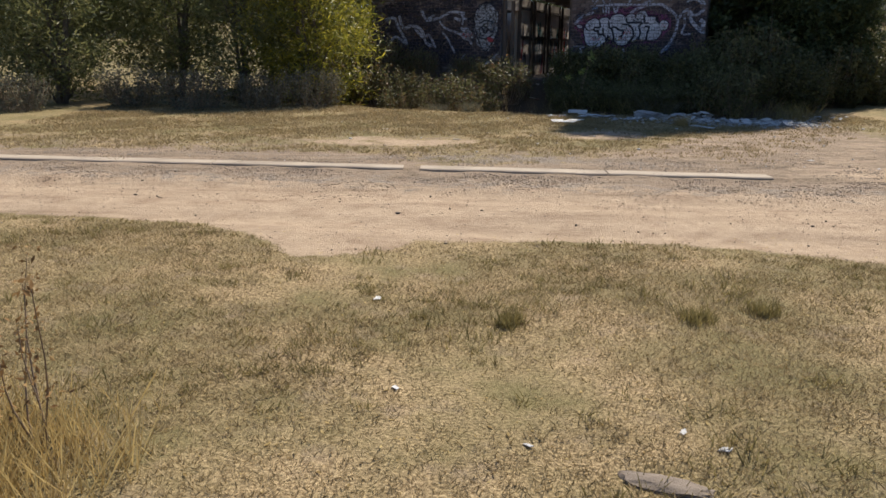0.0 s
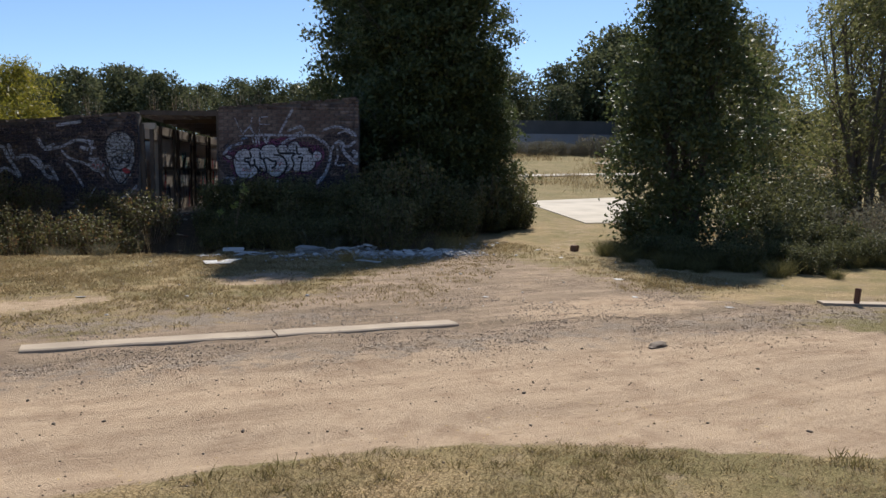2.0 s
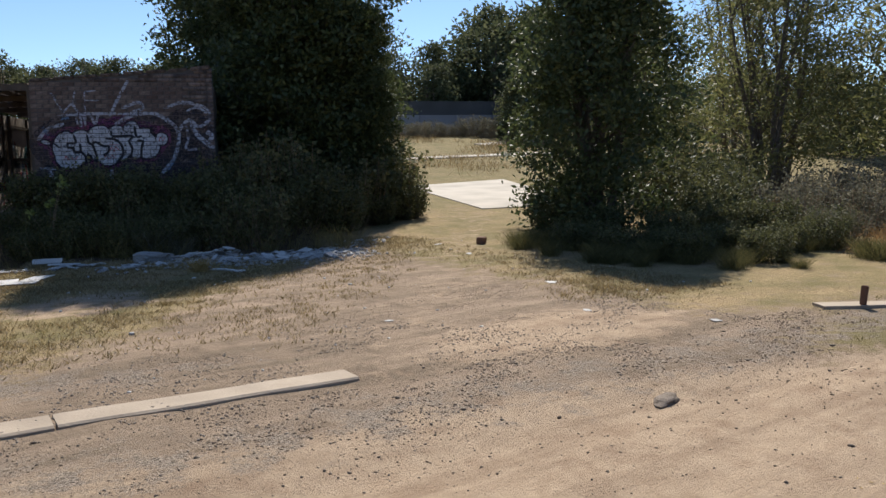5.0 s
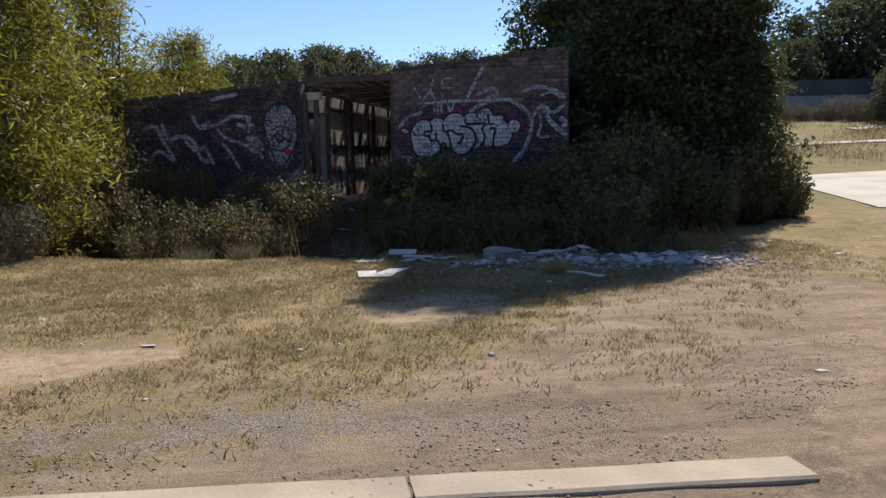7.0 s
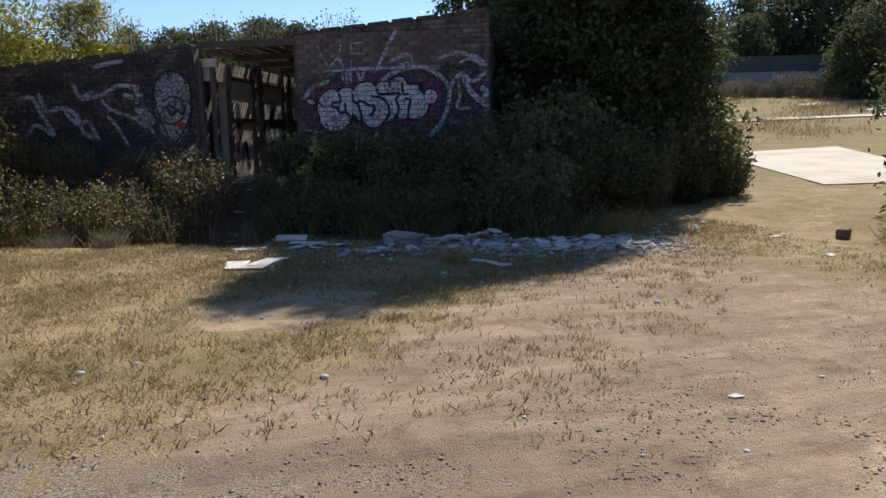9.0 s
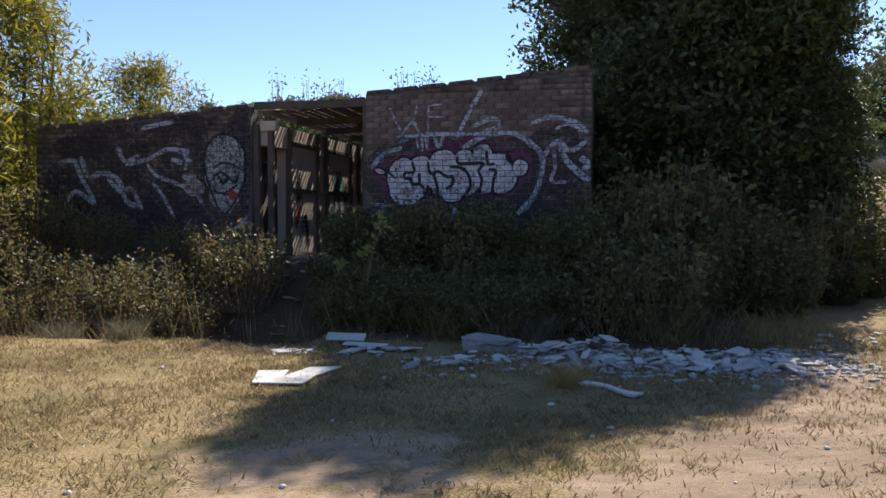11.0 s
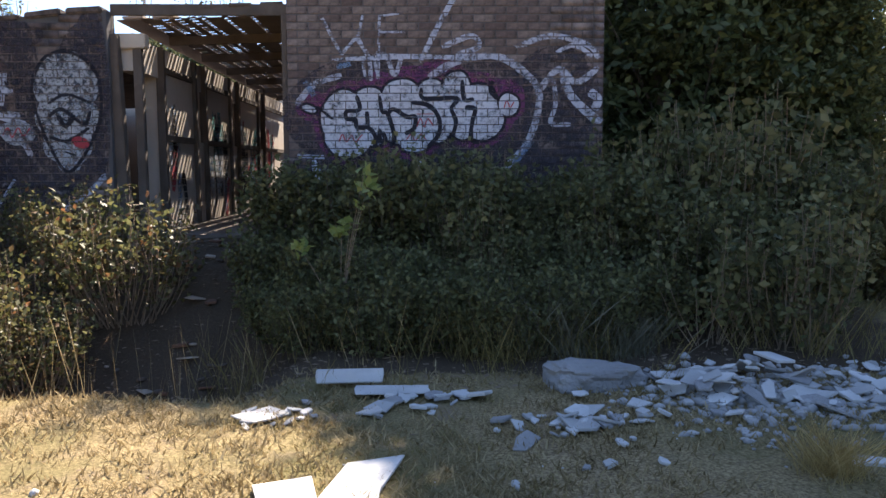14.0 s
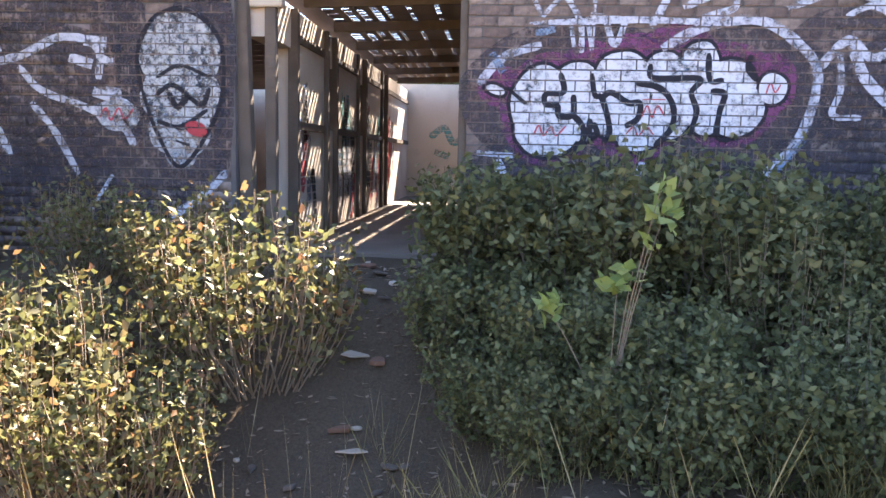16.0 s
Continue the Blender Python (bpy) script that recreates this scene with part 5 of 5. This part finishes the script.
# rubbish in the ditch before the opening
for k, (s, off, d) in enumerate(((-1.3, 3.3, 0.10), (-1.1, 2.7, 0.22), (-0.9, 2.2, 0.2), (-1.4, 2.9, 0.16), (-0.8, 3.1, 0.14), (-1.0, 1.6, 0.24), (-1.2, 1.2, 0.2))):
    x, y = front(s, off)
    flat_piece("litter_scrap", "dull scrap of rubbish on the dark soil", "litter", x, y, d, d * 0.6, 0.01, k * 77, PLASTER if k % 3 == 0 else CONCRETE, (8, 5), 30 + k, "litter scraps", 0.02, 0.3)
pr = random.Random(23)
for k in range(46):
    a, off = pr.uniform(-1.55, -0.35), pr.uniform(0.1, 3.7)
    x, y = front(a + 0.1 * (3 - off) * -0.3, off)
    d = pr.uniform(0.05, 0.2)
    flat_piece("litter_scrap", "dirty board or brick scrap on the dark soil", "litter", x, y, d, d * pr.uniform(0.4, 0.8), pr.uniform(0.008, 0.03), pr.uniform(0, 360), (CONCRETE, TIMBER, RUST, RENDERED, TIMBER)[k % 5], (pr.gauss(0, 7), pr.gauss(0, 7)), 60 + k, "path rubbish", 0.012, 0.3)
cup = bmesh.new()
bmesh.ops.create_cone(cup, segments=20, radius1=0.035, radius2=0.045, depth=0.1, cap_ends=True)
bmesh.ops.delete(cup, geom=[f for f in cup.faces if f.normal.z > 0.9], context="FACES")
bmesh.ops.solidify(cup, geom=cup.faces, thickness=0.002)
cx, cy = front(-1.75, 3.55)
ob = tagged(part("cup", cup, PLASTER), "crushed white cup lying in the ditch", "cup")
ob.matrix_world = pose(cx, cy, hz(cx, cy) + 0.045, 80, 0, 30)

r_l = np.random.default_rng(17)
n_l = 5200
x_l, y_l = r_l.uniform(-4, 8, n_l), r_l.uniform(10.2, 18.2, n_l)
leaf_pts = np.stack([x_l, y_l, height(x_l, y_l) + 0.004], 1)
tagged(part("leaf_litter", leaf_mesh("leaf_litter", leaf_pts, 0.035, r_l, 0.0, 0.35, 0.18), stone_mat("dry_litter", (0.10, 0.065, 0.04), (0.32, 0.23, 0.14), 8)), "dry brown leaves and bark scattered on the ground", "leaf litter", kind="stuff")
n_l = 3600
a_l, o_l = r_l.uniform(-2.6, 4.0, n_l), r_l.uniform(0.3, 4.0, n_l)
x_l, y_l = P0[0] + ALONG[0] * a_l + OUT[0] * o_l, P0[1] + ALONG[1] * a_l + OUT[1] * o_l
leaf_pts = np.stack([x_l, y_l, height(x_l, y_l) + 0.006], 1)
tagged(part("leaf_litter", leaf_mesh("leaf_litter", leaf_pts, 0.06, r_l, 0.05, 0.4, 0.25), TWIG), "dead brown leaves and twigs under the shrubs", "leaf litter", kind="stuff")
n_l = 2600
x_l, y_l = r_l.uniform(-3.8, 5.2, n_l), r_l.uniform(1.4, 6.4, n_l)
leaf_pts = np.stack([x_l, y_l, height(x_l, y_l) + 0.006], 1)
tagged(part("leaf_litter", leaf_mesh("leaf_litter", leaf_pts, 0.03, r_l, 0.0, 0.35, 0.18), STRAW), "dry pale leaves lying in the lawn", "leaf litter", kind="stuff")

# sunken concrete strips with a short stump
flat_piece("concrete_strip", "broken strip of old concrete edging", "concrete", 9.3, 8.55, 0.9, 0.22, 0.07, -32, CONCRETE, (0, 0), 2, "", -0.03, 0.1)
flat_piece("concrete_strip", "broken strip of old concrete edging in grass", "concrete", 10.5, 8.0, 0.9, 0.2, 0.07, -20, CONCRETE, (0, 0), 4, "", -0.04, 0.1)
stump = roughen(box(-0.034, 0.034, -0.03, 0.03, 0, 0.2, 0.01), 0.01, 12)
ob = tagged(part("stump", stump, RUST), "short rusty brown post stump in concrete", "stump")
ob.matrix_world = pose(9.25, 8.5, hz(9.25, 8.5) + 0.03, 4, 3, 20)
bx = roughen(box(-0.085, 0.085, -0.07, 0.07, 0, 0.13, 0.012), 0.012, 9)
ob = tagged(part("carton", bx, RUST), "small brown carton on the dirt path", "carton")
ob.matrix_world = pose(9.9, 15.8, hz(9.9, 15.8), 0, 0, 30)

# a pale slab at the end of the dirt path, strips and walls beyond
def on_slope(name, label, cat, corners, th, mat, kind="structure"):
    bm = bmesh.new()
    top = [bm.verts.new((x, y, hz(x, y) + th)) for x, y in corners]
    low = [bm.verts.new((x, y, hz(x, y) - 0.3)) for x, y in corners]
    bm.faces.new(top)
    n = len(corners)
    for i in range(n):
        bm.faces.new((top[i], low[i], low[(i + 1) % n], top[(i + 1) % n]))
    bmesh.ops.recalc_face_normals(bm, faces=bm.faces)
    tagged(part(name, bm, mat), label, cat, kind=kind)


on_slope("pavement", "pale concrete slab at the end of the path", "slab", ((14.1, 21.4), (17.6, 20.9), (23.4, 32.3), (17.5, 31.0)), 0.025, SLAB)
on_slope("pavement", "pale concrete strip on the far slope", "slab", ((20, 41.2), (36, 40.2), (36, 41.0), (20, 42.1)), 0.06, SLAB)
on_slope("pavement", "broken pale slab higher on the slope", "slab", ((33, 46.5), (40, 47.6), (39, 48.6), (33, 47.6)), 0.06, SLAB)


def far_wall():
    w = tagged(new("far_wall"), "long low grey wall with a dark upper band and faded paint", "wall")
    w.location = (36, 56, hz(36, 56))
    w.rotation_euler = (0, 0, radians(-18))
    part("wall_body", box(-14, 16, 0, 0.3, -1.5, 1.5), GREY_WALL, w)
    part("dark_band", box(-14, 16, 0.4, 3.0, 1.4, 2.6), DARK_WALL, w)
    for k in range(10):
        part("pillar", box(-13.8 + 3 * k, -13.5 + 3 * k, -0.12, 0.0, -1.0, 1.5), GREY_WALL, w)


far_wall()
for k in range(26):
    d = -13 + 1.05 * k
    c, q = math.cos(radians(-18)), math.sin(radians(-18))
    off = -2.2 - 1.6 * fr.random()
    again(grey, 36 + d * c - off * q, 56 + d * q + off * c, fr.uniform(0, 360), fr.uniform(0.9, 1.5))


def dry_weed():
    w = tagged(new("dead_weed"), "tall dead brown weed with dry seed heads", "weed")
    v, f = [], []
    r = np.random.default_rng(3)
    heads = []
    for k in range(5):
        tip = np.array([r.normal() * 0.10, r.normal() * 0.10, r.uniform(0.5, 0.8)])
        p = [tip * t + np.array([0.03 * np.sin(t * 4 + k), 0, 0]) for t in np.linspace(0, 1, 6)]
        tube(v, f, p, 0.006, 0.002, 4)
        for q in p[2:]:
            heads.append(q + r.normal(size=(8, 3)) * 0.02)
    part("stalk", raw_mesh("stalk", v, f), TWIG, w)
    part("seed_head", leaf_mesh("seed_head", np.concatenate(heads), 0.03, r), RUSTGRASS, w)
    w.location = (-1.51, 2.65, hz(-1.51, 2.65))


dry_weed()

# thin weeds growing on top of the ruin
for s, h in ((-3.6, 0.7), (-2.1, 0.75), (-1.5, 0.5), (-1.1, 0.55), (0.1, 0.6), (0.45, 0.45)):
    wd = shrub("weed", "thin weed growing on the roof edge", int(90 + s * 7), h, 0.2, LEAF_GREY, 0.05, 5, 12, "weeds on the ruin", TWIG)
    p = P0 + ALONG * s - OUT * 0.5
    wd.location = (p[0], p[1], top_z(s) + 0.0)

# ---- bricks, laid last ----
BRICK_L, BRICK_H = 0.24, 0.086
LENGTHS = {"full": brick_data("brick", BRICK_L), "half": brick_data("brick", BRICK_L / 2)}


def lay_bricks(wall, s0, s1, z0, near):
    """near: the stretch (s, s, z, z) in which bricks are objects of their own."""
    rest_v, rest_f = [], []
    src = LENGTHS["full"]
    bv = np.array([v.co[:] for v in src.vertices])
    rr = random.Random(1)
    for row in range(int((3.7 - z0) / BRICK_H)):
        z = z0 + row * BRICK_H
        s = s0
        first = row % 2
        while s < s1 - 0.05:
            half = first or s + BRICK_L > s1 + 0.01
            first = 0
            ln = BRICK_L / 2 if half else BRICK_L
            if z + 0.08 < top_z(s) and s + ln <= s1 + 0.02:
                y = rr.uniform(-0.003, 0.002)
                if near[0] < s < near[1] and near[2] < z < near[3]:
                    ob = part("brick", LENGTHS["half" if half else "full"], None, wall)
                    ob.location = (s, y, z)
                else:
                    k = len(rest_v) * 8
                    q = np.array([(a, b, c) for a in (0, ln - 0.012) for b in (0, 0.1) for c in (0, 0.074)])
                    rest_v.append(q + np.array((s, y, z)))
                    for t in ((0, 1, 3, 2), (4, 6, 7, 5), (0, 4, 5, 1), (2, 3, 7, 6), (0, 2, 6, 4), (1, 5, 7, 3)):
                        rest_f.append([k + i for i in t])
            s += ln
    ob = part("brickwork", raw_mesh("brickwork", np.concatenate(rest_v), rest_f), BRICK, wall)
    ob["kind"] = "stuff"


lay_bricks(wall_l, -6.32, -2.33, 0.5, (-3.6, -2.3, 1.2, 2.7))
lay_bricks(wall_r, -0.39, 3.08, 0.5, (-0.4, 2.4, 1.5, 3.2))
